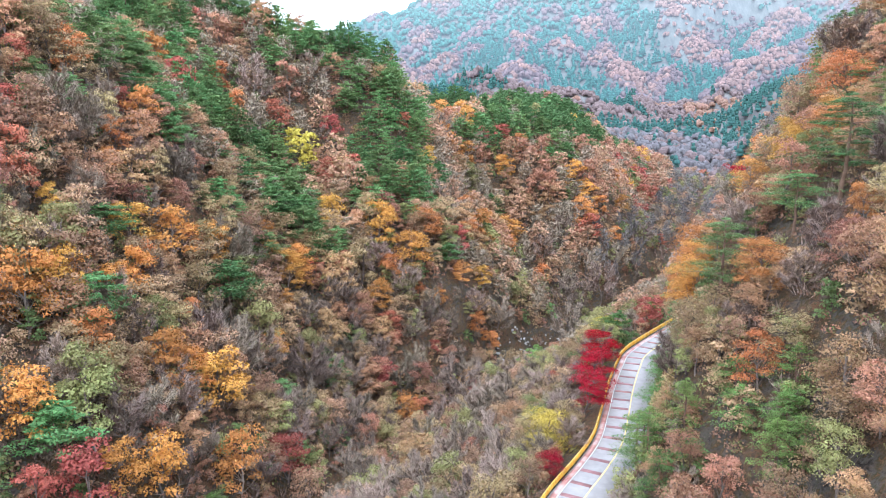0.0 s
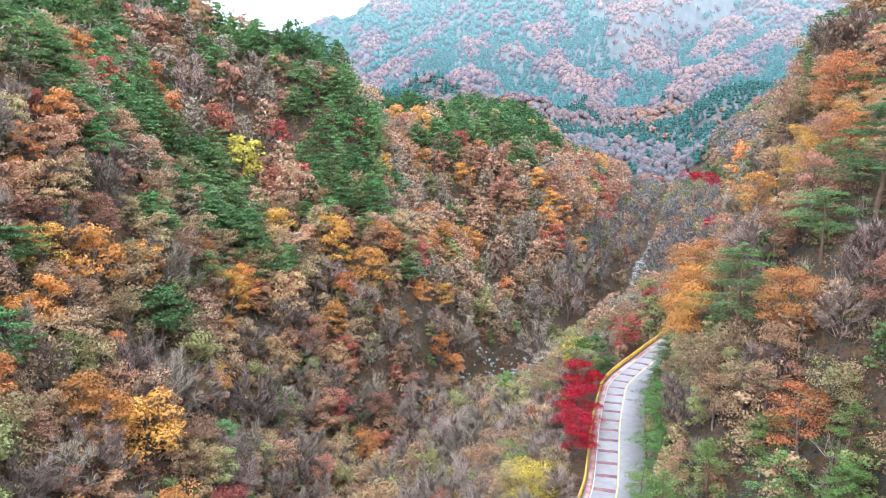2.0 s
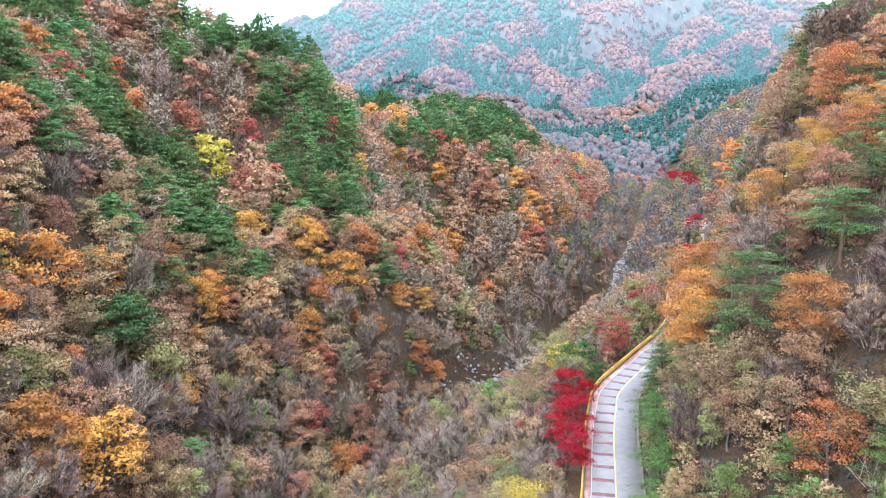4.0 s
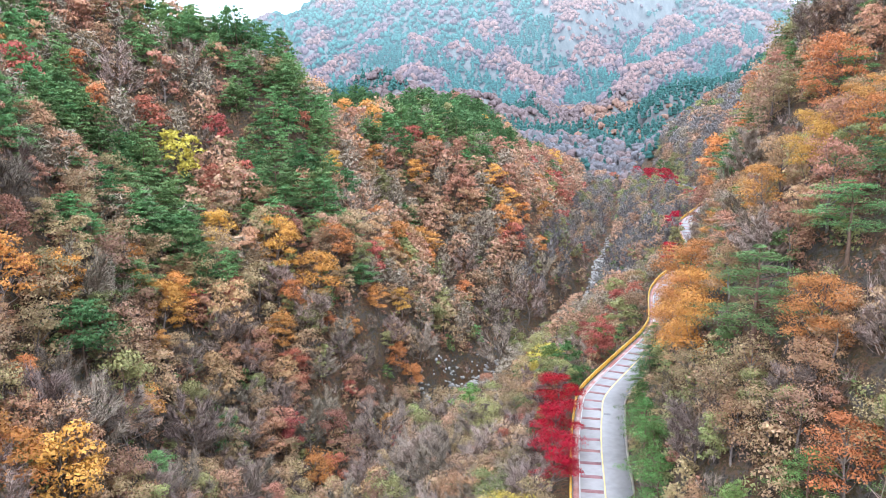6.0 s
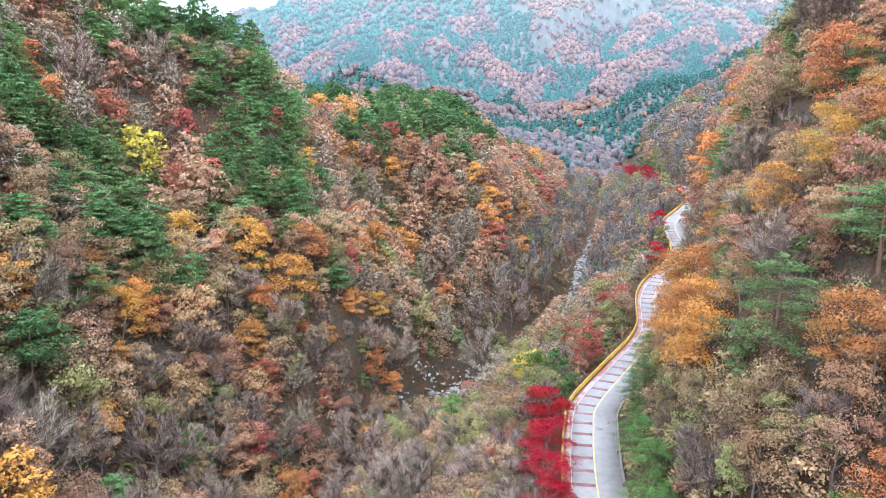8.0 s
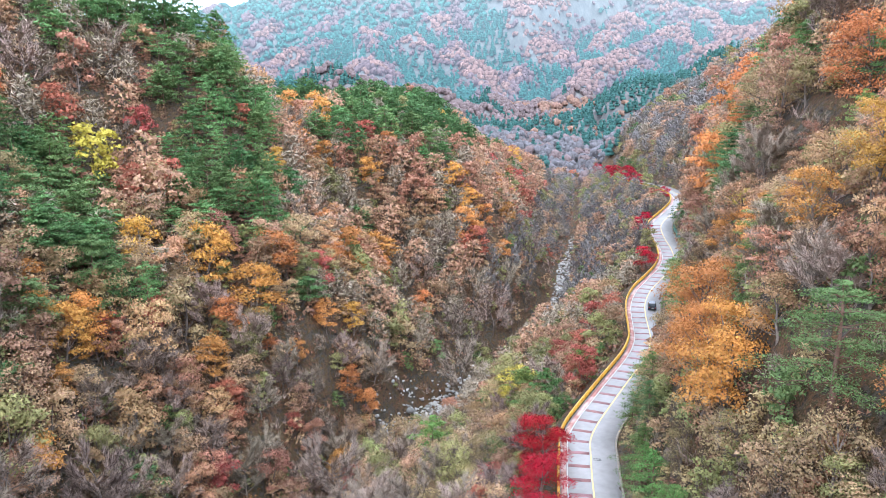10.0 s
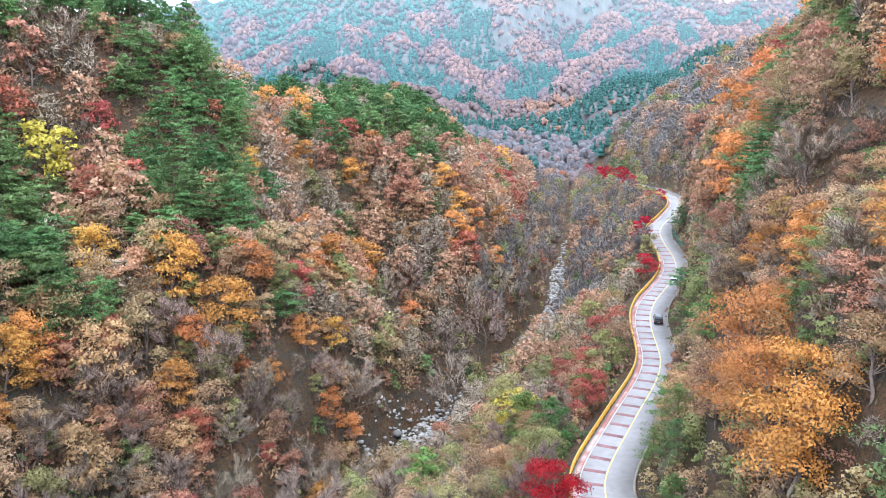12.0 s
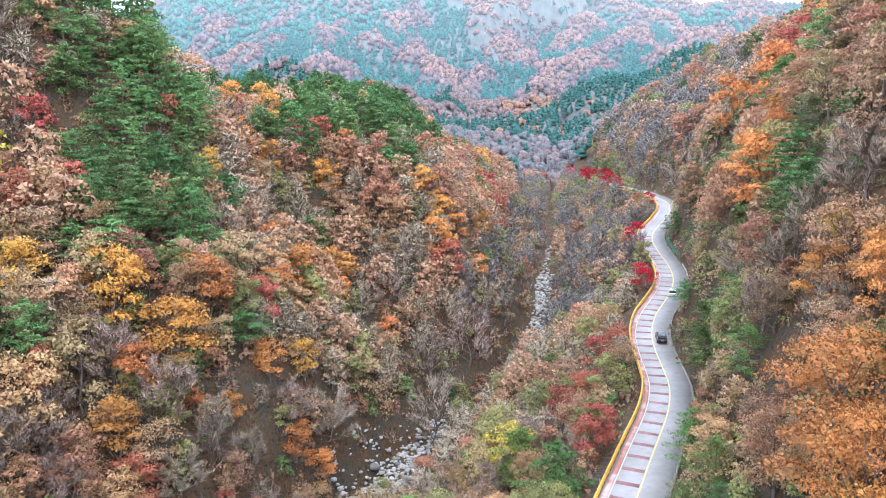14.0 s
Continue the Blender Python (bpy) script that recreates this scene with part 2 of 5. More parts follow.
    if see_through:
        tr, mx = n.new("ShaderNodeBsdfTranslucent"), n.new("ShaderNodeMixShader")
        mx.inputs[0].default_value = see_through
        l.new(colour, tr.inputs["Color"])
        l.new(b.outputs[0], mx.inputs[1])
        l.new(tr.outputs[0], mx.inputs[2])
        l.new(mx.outputs[0], n["Material Output"].inputs["Surface"])
    return m


def leaf(name, base, hue=0.02, value=0.3, mottle=0.9):
    return shader(name, base, 0.8, mottle, 0.66, 1.3, per="both", hue=hue, value=value, see_through=0.35, fine=3.5)


M = {
    "road": shader("worn_concrete", (0.245, 0.235, 0.235), 0.8, 0.12, 0.85, 1.12, None, 0.01),
    "red_strip": shader("red_paving", (0.36, 0.17, 0.15), 0.85, 0.5, 0.8, 1.2, (0.4, 0.3, 0.28), 0.01),
    "stripe": shader("dark_red_band", (0.21, 0.105, 0.11), 0.8, 0.8, 0.8, 1.3, None, 0.0, "object", 0.01, 0.15),
    "yellow_line": shader("worn_yellow_paint", (0.7, 0.5, 0.2), 0.7, 0.6, 0.75, 1.1),
    "white_line": shader("worn_white_paint", (0.55, 0.53, 0.51), 0.7, 0.6, 0.8, 1.1),
    "kerb": shader("kerb_concrete", (0.2, 0.17, 0.14), 0.9, 0.4, 0.7, 1.15),
    "roller": shader("yellow_roller", (0.75, 0.43, 0.07), 0.5, 1.5, 0.85, 1.1, None, 0.0, "object", 0.008, 0.12),
    "steel": shader("galvanised_steel", (0.42, 0.42, 0.4), 0.5, 2.0, 0.85, 1.1, metal=0.6),
    "rock": shader("pale_granite", (0.31, 0.3, 0.29), 0.9, 0.5, 0.7, 1.2, (0.2, 0.195, 0.19), 0.06, "both", 0.01, 0.35),
    "bark": shader("grey_brown_bark", (0.15, 0.12, 0.105), 0.95, 1.2, 0.7, 1.3, None, 0.02, "object", 0.01, 0.3),
    "pine_bark": shader("red_pine_bark", (0.16, 0.095, 0.07), 0.95, 1.2, 0.7, 1.3, None, 0.02, "object", 0.01, 0.25),
    "twig": shader("bare_grey_twigs", (0.225, 0.172, 0.137), 0.95, 1.2, 0.6, 1.35, fine=4.0, per="both", hue=0.025, value=0.35),
    # bare twigs of the upper valley, with distance haze greying their colour
    "grey_twig": shader("haze_greyed_twigs", (0.16, 0.145, 0.143), 0.95, 1.0, 0.6, 1.35, fine=4.0, per="both", hue=0.03, value=0.3),
    "pine": leaf("pine_needles", (0.12, 0.215, 0.08), 0.03, 0.35),
    "young_pine": leaf("young_pine_needles", (0.12, 0.205, 0.06), 0.03, 0.35),
    "orange": leaf("orange_oak_leaves", (0.50, 0.215, 0.075), 0.014, 0.25),
    "gold": leaf("golden_leaves", (0.56, 0.28, 0.075), 0.014, 0.2),
    "rust": leaf("rust_oak_leaves", (0.39, 0.215, 0.13), 0.022, 0.3),
    "russet": leaf("russet_red_leaves", (0.37, 0.11, 0.08), 0.012, 0.3),
    "brown": leaf("dry_brown_leaves", (0.345, 0.235, 0.135), 0.03, 0.3),
    "yellow": leaf("bright_yellow_leaves", (0.5, 0.4, 0.08), 0.015, 0.2),
    "olive": leaf("olive_leaves", (0.26, 0.26, 0.105), 0.03, 0.3),
    "maple": leaf("crimson_maple_leaves", (0.38, 0.008, 0.026), 0.004, 0.14),
    "moss": leaf("green_shrub_leaves", (0.13, 0.2, 0.075), 0.03, 0.35),
}


def floor_material():
    """The floor of the wood: dead leaves, dry grass and low scrub, in patches of a few metres and in specks."""
    m = bpy.data.materials.new("leaf_litter")
    m.use_nodes = True
    n, l = m.node_tree.nodes, m.node_tree.links
    b = n["Principled BSDF"]
    b.inputs["Roughness"].default_value = 0.95
    b.inputs["Specular IOR Level"].default_value = 0.1
    geo = n.new("ShaderNodeNewGeometry")
    speck, patch, ramp, ramp2, mix = (n.new("ShaderNode" + k) for k in ("TexNoise", "TexNoise", "ValToRGB", "ValToRGB", "Mix"))
    mix.data_type, mix.blend_type = "RGBA", "MIX"
    for t, scale in ((speck, 1.3), (patch, 0.22)):
        t.inputs["Scale"].default_value, t.inputs["Detail"].default_value, t.inputs["Roughness"].default_value = scale, 7, 0.65
        l.new(geo.outputs["Position"], t.inputs["Vector"])
    for r, stops in ((ramp, ((0.30, (0.017, 0.014, 0.011)), (0.43, (0.055, 0.039, 0.027)), (0.5, (0.13, 0.065, 0.037)), (0.57, (0.049, 0.042, 0.022)), (0.66, (0.152, 0.108, 0.071)))),
                     (ramp2, ((0.32, (0.02, 0.016, 0.014)), (0.45, (0.081, 0.069, 0.061)), (0.55, (0.038, 0.038, 0.02)), (0.62, (0.13, 0.06, 0.032)), (0.7, (0.108, 0.098, 0.049))))):
        while len(r.color_ramp.elements) < len(stops):
            r.color_ramp.elements.new(0.5)
        for e, (at, c) in zip(r.color_ramp.elements, stops):
            e.position, e.color = at, (*c, 1)
        l.new(speck.outputs["Fac"], r.inputs["Fac"])
    k = n.new("ShaderNodeMapRange")
    k.inputs["From Min"].default_value, k.inputs["From Max"].default_value = 0.42, 0.58
    l.new(patch.outputs["Fac"], k.inputs["Value"])
    l.new(k.outputs[0], mix.inputs[0])
    l.new(ramp.outputs[0], mix.inputs[6])
    l.new(ramp2.outputs[0], mix.inputs[7])
    l.new(mix.outputs[2], b.inputs["Base Color"])
    bump = n.new("ShaderNodeBump")
    bump.inputs["Distance"].default_value, bump.inputs["Strength"].default_value = 0.8, 0.9
    l.new(speck.outputs["Fac"], bump.inputs["Height"])
    l.new(bump.outputs[0], b.inputs["Normal"])
    return m


M["soil"] = floor_material()


def haze_painted(name, base):
    """A backdrop surface: the haze of kilometres of damp air is painted in as a blue glow that pales with height into
    the cloud about the summit.
    """
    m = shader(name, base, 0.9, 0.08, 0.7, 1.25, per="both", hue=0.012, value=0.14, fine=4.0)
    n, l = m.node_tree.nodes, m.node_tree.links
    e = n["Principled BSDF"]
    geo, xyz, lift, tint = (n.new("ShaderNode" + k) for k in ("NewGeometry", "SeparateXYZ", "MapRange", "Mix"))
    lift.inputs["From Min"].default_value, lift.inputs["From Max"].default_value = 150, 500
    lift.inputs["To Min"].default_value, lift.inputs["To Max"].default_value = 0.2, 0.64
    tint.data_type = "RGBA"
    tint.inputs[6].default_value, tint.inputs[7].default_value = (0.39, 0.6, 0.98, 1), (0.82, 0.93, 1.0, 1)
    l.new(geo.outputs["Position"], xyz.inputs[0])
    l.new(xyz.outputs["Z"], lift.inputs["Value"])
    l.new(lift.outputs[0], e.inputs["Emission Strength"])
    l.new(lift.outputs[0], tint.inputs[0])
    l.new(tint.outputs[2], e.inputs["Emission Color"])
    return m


M["far_floor"] = shader("far_forest_floor", (0.12, 0.12, 0.12), 0.95, 0.02, 0.7, 1.3)
# the farthest floor carries the same painted haze glow
M["haze_painted_floor"] = haze_painted("haze_painted_forest_floor", (0.1, 0.11, 0.105))


# ---------------------------------------------------------------- tools for building
def mesh_of(name, verts, faces, mats, which=None, smooth=False):
    me = bpy.data.meshes.new(name)
    verts, faces = np.asarray(verts, np.float32), np.asarray(faces, np.int32)
    k = faces.shape[1]
    me.vertices.add(len(verts))
    me.vertices.foreach_set("co", verts.ravel())
    me.loops.add(faces.size)
    me.loops.foreach_set("vertex_index", faces.ravel())
    me.polygons.add(len(faces))
    me.polygons.foreach_set("loop_start", np.arange(0, faces.size, k, dtype=np.int32))
    me.polygons.foreach_set("loop_total", np.full(len(faces), k, np.int32))
    for m in mats:
        me.materials.append(m)
    if which is not None:
        me.polygons.foreach_set("material_index", np.asarray(which, np.int32))
    if smooth:
        me.polygons.foreach_set("use_smooth", np.ones(len(faces), bool))
    me.update(calc_edges=True)
    me.validate()
    return me


def piece(name, data, parent=None, label=""):
    """One mesh, or bmesh, as an object under its thing."""
    ob = new(name, data)
    if parent:
        ob.parent = parent
    return tagged(ob, label)


def from_bm(name, bm, mat, smooth=False):
    me = bpy.data.meshes.new(name)
    bm.to_mesh(me)
    bm.free()
    me.materials.append(mat)
    if smooth:
        me.polygons.foreach_set("use_smooth", np.ones(len(me.polygons), bool))
    return me


def thing(name, label, category, group="", at=(0, 0, 0), turn=0.0):
    ob = new(name)
    ob.empty_display_size = 0.3
    ob.matrix_basis = pose(*at, 0, 0, math.degrees(turn))
    return tagged(ob, label, category, group)


def box(bm, size, at=(0, 0, 0), turn=None, bevel=0.0):
    m = Matrix.Translation(at) @ (turn or Matrix.Identity(4)) @ Matrix.Diagonal((*size, 1))
    made = bmesh.ops.create_cube(bm, size=1, matrix=m)["verts"]
    if bevel:
        edges = list({e for v in made for e in v.link_edges})
        bmesh.ops.bevel(bm, geom=edges, offset=bevel, segments=2, affect="EDGES")


def tube(points, radii, sides=5):
    """A tapered limb along points, as arrays of vertices and quads."""
    p, r = np.asarray(points, float), np.asarray(radii, float)
    t = np.gradient(p, axis=0)
    t /= np.linalg.norm(t, axis=1)[:, None] + 1e-9
    ref = np.where(np.abs(t[:, 2:3]) > 0.9, [[1.0, 0, 0]], [[0, 0, 1.0]])
    u = np.cross(t, ref)
    u /= np.linalg.norm(u, axis=1)[:, None] + 1e-9
    w = np.cross(t, u)
    a = np.arange(sides) * 2 * np.pi / sides
    v = p[:, None] + r[:, None, None] * (np.cos(a)[None, :, None] * u[:, None] + np.sin(a)[None, :, None] * w[:, None])
    i = np.arange(len(p) - 1)[:, None] * sides
    j = np.arange(sides)[None]
    q = np.stack([i + j, i + (j + 1) % sides, i + sides + (j + 1) % sides, i + sides + j], -1).reshape(-1, 4)
    return v.reshape(-1, 3), q


def joined(chunks):
    """Several (vertices, faces) or (vertices, faces, normals) as one."""
    vs, fs, ns, n = [], [], [], 0
    for v, f, *nor in chunks:
        vs.append(v)
        fs.append(f + n)
        ns += nor
        n += len(v)
    return (np.vstack(vs), np.vstack(fs), np.vstack(ns)) if ns else (np.vstack(vs), np.vstack(fs))


def foliage(name, chunk, mat):
    """A mesh of sprays whose shading follows the rounded clumps that they make up."""
    v, f, nor = chunk
    me = mesh_of(name, v, f, [mat], smooth=True)
    nor = nor / (np.linalg.norm(nor, axis=1)[:, None] + 1e-9)
    me.normals_split_custom_set_from_vertices(nor)
    return me


def leaves(rng, centres, normals, size, thin=0.62, spread=0.9):
    """One pointed leaf spray (a triangle) at each centre, facing roughly its normal."""
    n = len(centres)
    soft = normals / (np.linalg.norm(normals, axis=1)[:, None] + 1e-9)
    nor = soft + rng.normal(0, spread, (n, 3))
    nor *= np.where((nor * soft).sum(1) < 0, -1, 1)[:, None]
    nor /= np.linalg.norm(nor, axis=1)[:, None] + 1e-9
    a = np.cross(nor, rng.normal(0, 1, (n, 3)))
    a /= np.linalg.norm(a, axis=1)[:, None] + 1e-9
    b = np.cross(nor, a)
    s = size * rng.uniform(0.6, 1.4, (n, 1))
    v = np.stack([centres + a * s, centres - a * s * 0.5 + b * s * thin, centres - a * s * 0.5 - b * s * thin], 1).reshape(-1, 3)
    return v, np.arange(3 * n).reshape(-1, 3), np.repeat(soft * 0.75 + nor * 0.25, 3, 0)


def slivers(rng, starts, ways, lengths, width):
    """Thin twigs: long narrow triangles."""
    n = len(starts)
    side = np.cross(ways, rng.normal(0, 1, (n, 3)))
    side /= np.linalg.norm(side, axis=1)[:, None] + 1e-9
    face = np.cross(side, ways)
    face *= np.where(face[:, 2:3] < 0, -1, 1)
    w = width * rng.uniform(0.6, 1.4, (n, 1))
    flip = (np.cross(2 * side * w, ways) * face).sum(1) < 0
    side = np.where(flip[:, None], -side, side)
    v = np.stack([starts - side * w, starts + side * w, starts + ways * lengths[:, None]], 1).reshape(-1, 3)
    return v, np.arange(3 * n).reshape(-1, 3), np.repeat(face * 0.5 + ways * 0.3 + [0, 0, 0.3], 3, 0)


def lump(rng, c, rad, rings=2, sides=5, up=0.7):
    """One rounded, uneven clump of foliage, open below."""
    lat = np.linspace(-0.5, up, rings)
    lon = np.arange(sides) * 2 * np.pi / sides + rng.uniform(0, 6)
    d = np.stack([np.cos(lat)[:, None] * np.cos(lon)[None], np.cos(lat)[:, None] * np.sin(lon)[None], np.repeat(np.sin(lat)[:, None], sides, 1)], -1).reshape(-1, 3)
    d = np.vstack([d, [[0, 0, 1.0]]])
    v = np.asarray(c) + d * rad * rng.uniform(0.78, 1.18, (len(d), 1))
    f = []
    for i in range(rings - 1):
        for j in range(sides):
            p, q, r, t = i * sides + j, i * sides + (j + 1) % sides, (i + 1) * sides + (j + 1) % sides, (i + 1) * sides + j
            f += [(p, q, r), (p, r, t)]
    f += [((rings - 1) * sides + j, (rings - 1) * sides + (j + 1) % sides, rings * sides) for j in range(sides)]
    return v, np.array(f), d + [0, 0, 0.25]


# each kind of tree is built 10 m high at the origin: (trunk quads, crown triangles)
def broadleaf(seed, count, size, lobes=16, wide=3.7, low=2.6, limbs=99, sides=3):
    rng = np.random.RandomState(seed)
    lean = rng.normal(0, 0.5, 2)
    zs = np.linspace(-0.6, 7.5, 6)
    spine = np.stack([lean[0] * (zs / 8) ** 2 + rng.normal(0, 0.12, 6), lean[1] * (zs / 8) ** 2 + rng.normal(0, 0.12, 6), zs], 1)
    wood = [tube(spine, np.linspace(0.2, 0.05, 6), 6 if limbs > 20 else 3)]
    cs, ns = [], []
    per = count // lobes
    for k in range(lobes):
        a, t = rng.uniform(0, 6.283), (k + 0.5) / lobes
        z = low + (9.0 - low) * t ** 0.8
        reach = wide * math.sqrt(max(0.05, 1 - ((z - low - 1.6) / (9.6 - low - 1.2)) ** 2)) * rng.uniform(0.55, 0.95)
        c = np.array([math.cos(a) * reach * 0.75 + lean[0] * 0.6, math.sin(a) * reach * 0.75 + lean[1] * 0.6, z])
        rad = np.array([1.45, 1.45, 0.95]) * rng.uniform(0.75, 1.25) * wide / 3.7
        d = rng.normal(0, 1, (per, 3))
        d /= np.linalg.norm(d, axis=1)[:, None]
        d[:, 2] = np.where(d[:, 2] < -0.3, -d[:, 2] * 0.6, d[:, 2])
        shell = rng.uniform(0.55, 1.08, (per, 1))
        cs.append(c + d * rad * shell)
        ns.append(d + [0, 0, 0.4])
        base = spine[min(4, 1 + int(t * 4))]
        mid = base * 0.45 + c * 0.55 + [0, 0, -0.3]
        if k < limbs:
            wood.append(tube([base, mid, c], [0.075, 0.045, 0.015], sides))
    return joined(wood), leaves(rng, np.vstack(cs), np.vstack(ns), size)


def bare(seed, count, width, wide=3.4, limbs=99):
    """A leafless tree: pale limbs that fork, and a rounded haze of fine twigs."""
    rng = np.random.RandomState(seed)
    zs = np.linspace(-0.6, 6.5, 5)
    spine = np.stack([rng.normal(0, 0.2, 5), rng.normal(0, 0.2, 5), zs], 1)
    wood, starts, ways, lens = [tube(spine, np.linspace(0.17, 0.05, 5), 5 if limbs > 20 else 3)], [], [], []
    many = 13
    for k in range(many):
        a, t = 2.4 * k + rng.uniform(-0.4, 0.4), k / many
        base = spine[1] * (1 - t) + spine[4] * t
        reach = wide * (1 - 0.5 * t) * rng.uniform(0.75, 1.1)
        tip = base + [math.cos(a) * reach, math.sin(a) * reach, rng.uniform(1.4, 3.0)]
        mid = base * 0.5 + tip * 0.5 + rng.normal(0, 0.25, 3) - [0, 0, 0.2]
        if k < limbs:
            wood.append(tube([base, mid, tip], [0.07, 0.04, 0.012], 3))
        way = (tip - base) / np.linalg.norm(tip - base)
        for j in range(3):
            u = 0.3 + 0.7 * (j + 0.5) / 3
            p = base + (mid - base) * u * 2 if u < 0.5 else mid + (tip - mid) * (u * 2 - 1)
            w = way * 0.7 + [0, 0, 0.35] + rng.normal(0, 0.4, 3)
            w /= np.linalg.norm(w)
            length = rng.uniform(1.3, 2.4) * (1.15 - 0.5 * u)
            if k < limbs:
                wood.append(tube([p, p + w * length], [0.03, 0.006], 3))
            n = max(2, count // (many * 3))
            v = rng.uniform(0.0, 1.0, n)[:, None]
            t3 = w * 0.6 + way * 0.3 + [0, 0, 0.25] + rng.normal(0, 0.5, (n, 3))
            t3 /= np.linalg.norm(t3, axis=1)[:, None]
            starts.append(p + w * length * v + rng.normal(0, 0.15, (n, 3)))
            ways.append(t3)
            lens.append(rng.uniform(0.6, 1.5, n))
    return joined(wood), slivers(rng, np.vstack(starts), np.vstack(ways), np.concatenate(lens), width)


def thick_twigs(seed, count, width, wide=3.4, limbs=1):
    """A leafless tree from afar: rounded clumps of close twigs."""
    rng = np.random.RandomState(seed)
    wood, _ = bare(seed, 40, width, wide, limbs)
    starts, ways = [], []
    for k in range(13):
        a, t = 2.4 * k, (k + 0.5) / 13
        reach = wide * math.sqrt(1 - t * t * 0.9) * rng.uniform(0.3, 0.85)
        c = np.array([math.cos(a) * reach, math.sin(a) * reach, 1.6 + 6.0 * t])
        rad = np.array([1.6, 1.6, 1.2]) * rng.uniform(0.75, 1.2)
        d = rng.normal(0, 1, (count // 13, 3)) + [0, 0, 0.2]
        d /= np.linalg.norm(d, axis=1)[:, None]
        starts.append(c + d * rad * rng.uniform(0.1, 0.8, (len(d), 1)))
        ways.append(d + rng.normal(0, 0.5, d.shape))
    starts, ways = np.vstack(starts), np.vstack(ways)
    ways /= np.linalg.norm(ways, axis=1)[:, None]
    return wood, slivers(rng, starts, ways, rng.uniform(0.6, 1.3, len(starts)), width)


def pine(seed, count, size, wide=3.0, low=3.0, tiers=7, limbs=99):
    """A red pine: bare lower stem, level limbs in tiers, wide flat pads of needles with gaps between them."""
    rng = np.random.RandomState(seed)
    zs = np.linspace(-0.6, 9.4, 7)
    bend = rng.normal(0, 0.4, 2)
    spine = np.stack([bend[0] * np.sin(zs / 4) + rng.normal(0, 0.08, 7), bend[1] * np.sin(zs / 3.4) + rng.normal(0, 0.08, 7), zs], 1)
    wood = [tube(spine, np.linspace(0.21, 0.03, 7), 6 if limbs > 20 else 3)]
    pads = []
    for k in range(tiers):
        t = (k + 0.5) / tiers
        z = low + (9.2 - low) * t
        base = np.array([np.interp(z, zs, spine[:, 0]), np.interp(z, zs, spine[:, 1]), z])
        for j in range(rng.randint(3, 6)):
            a = 1.7 * j + 2.4 * k + rng.uniform(-0.6, 0.6)
            reach = wide * (1.0 - 0.68 * t ** 2.2) * rng.uniform(0.45, 1.15)
            tip = base + [math.cos(a) * reach, math.sin(a) * reach, rng.uniform(-0.25, 0.45)]
            if len(wood) < limbs:
                wood.append(tube([base - [0, 0, 0.15], (base + tip) / 2 + [0, 0, 0.08], tip], [0.05, 0.03, 0.01], 3))
            pads.append((base * 0.12 + tip * 0.88, rng.uniform(0.75, 1.25) * (0.75 + 0.35 * (1 - t)) * wide / 3.2, a))
            if rng.uniform() < 0.6:
                pads.append((base * 0.5 + tip * 0.5 + rng.normal(0, 0.15, 3), rng.uniform(0.6, 1.0) * wide / 3.2, a))
    pads += [(spine[-1] - [0, 0, 0.3], 0.75, 0.0), (spine[-1] + [0, 0, 0.15], 0.5, 1.0)]
    per = max(4, count // len(pads))
    cs, ns = [], []
    for c, r, a in pads:
        d = rng.normal(0, 1, (per, 3))
        d /= np.linalg.norm(d, axis=1)[:, None]
        d *= rng.uniform(0.35, 1.0, (per, 1)) ** 0.6
        out = d * [r * 1.25, r * 0.85, r * 0.24]
        ca, sa = math.cos(a), math.sin(a)
        cs.append(c + np.stack([out[:, 0] * ca - out[:, 1] * sa, out[:, 0] * sa + out[:, 1] * ca, out[:, 2] - 0.1 * (d[:, 0] ** 2 + d[:, 1] ** 2) * r], 1))
        ns.append(d * [0.45, 0.45, 1.0] + [0, 0, 0.45])
    return joined(wood), leaves(rng, np.vstack(cs), np.vstack(ns), size, 0.34, 0.5)


# ---------------------------------------------------------------- the ground, one sheet to the horizon
def axis(lo, a, b, hi, fine_, mid, until, coarse):
    """Places along one side of the sheet: fine from a to b, mid-sized on to the far hills, then coarse."""
    out, left, right = list(np.arange(a, b + 0.1, fine_)), [], []
    p, s = a, fine_
    while p > lo:
        s = min(s * 1.12, mid if p > -450 else coarse)
        p -= s
        left.append(p)
    p, s = b, fine_
    while p < hi:
        s = min(s * 1.12, mid if p < until else coarse)
        p += s
        right.append(p)
    return np.array(left[::-1] + out + right)


GX, GY = axis(-3800, -150, 220, 3800, 2.8, 18, 1050, 120), axis(-2500, 20, 470, 4300, 2.8, 16, 1950, 120)
gx, gy = np.meshgrid(GX, GY)
gz = ground(gx.ravel(), gy.ravel()).reshape(gx.shape)
nx, ny = len(GX), len(GY)
gi = (np.arange(ny - 1)[:, None] * nx + np.arange(nx - 1)[None]).ravel()
tagged(new("ground", mesh_of("ground", np.stack([gx.ravel(), gy.ravel(), gz.ravel()], 1), np.stack([gi, gi + 1, gi + nx + 1, gi + nx], 1), [M["soil"], M["far_floor"], M["haze_painted_floor"]],
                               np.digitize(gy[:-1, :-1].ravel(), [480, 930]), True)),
       "steep valley ground covered with brown leaf litter", "ground", kind="structure")


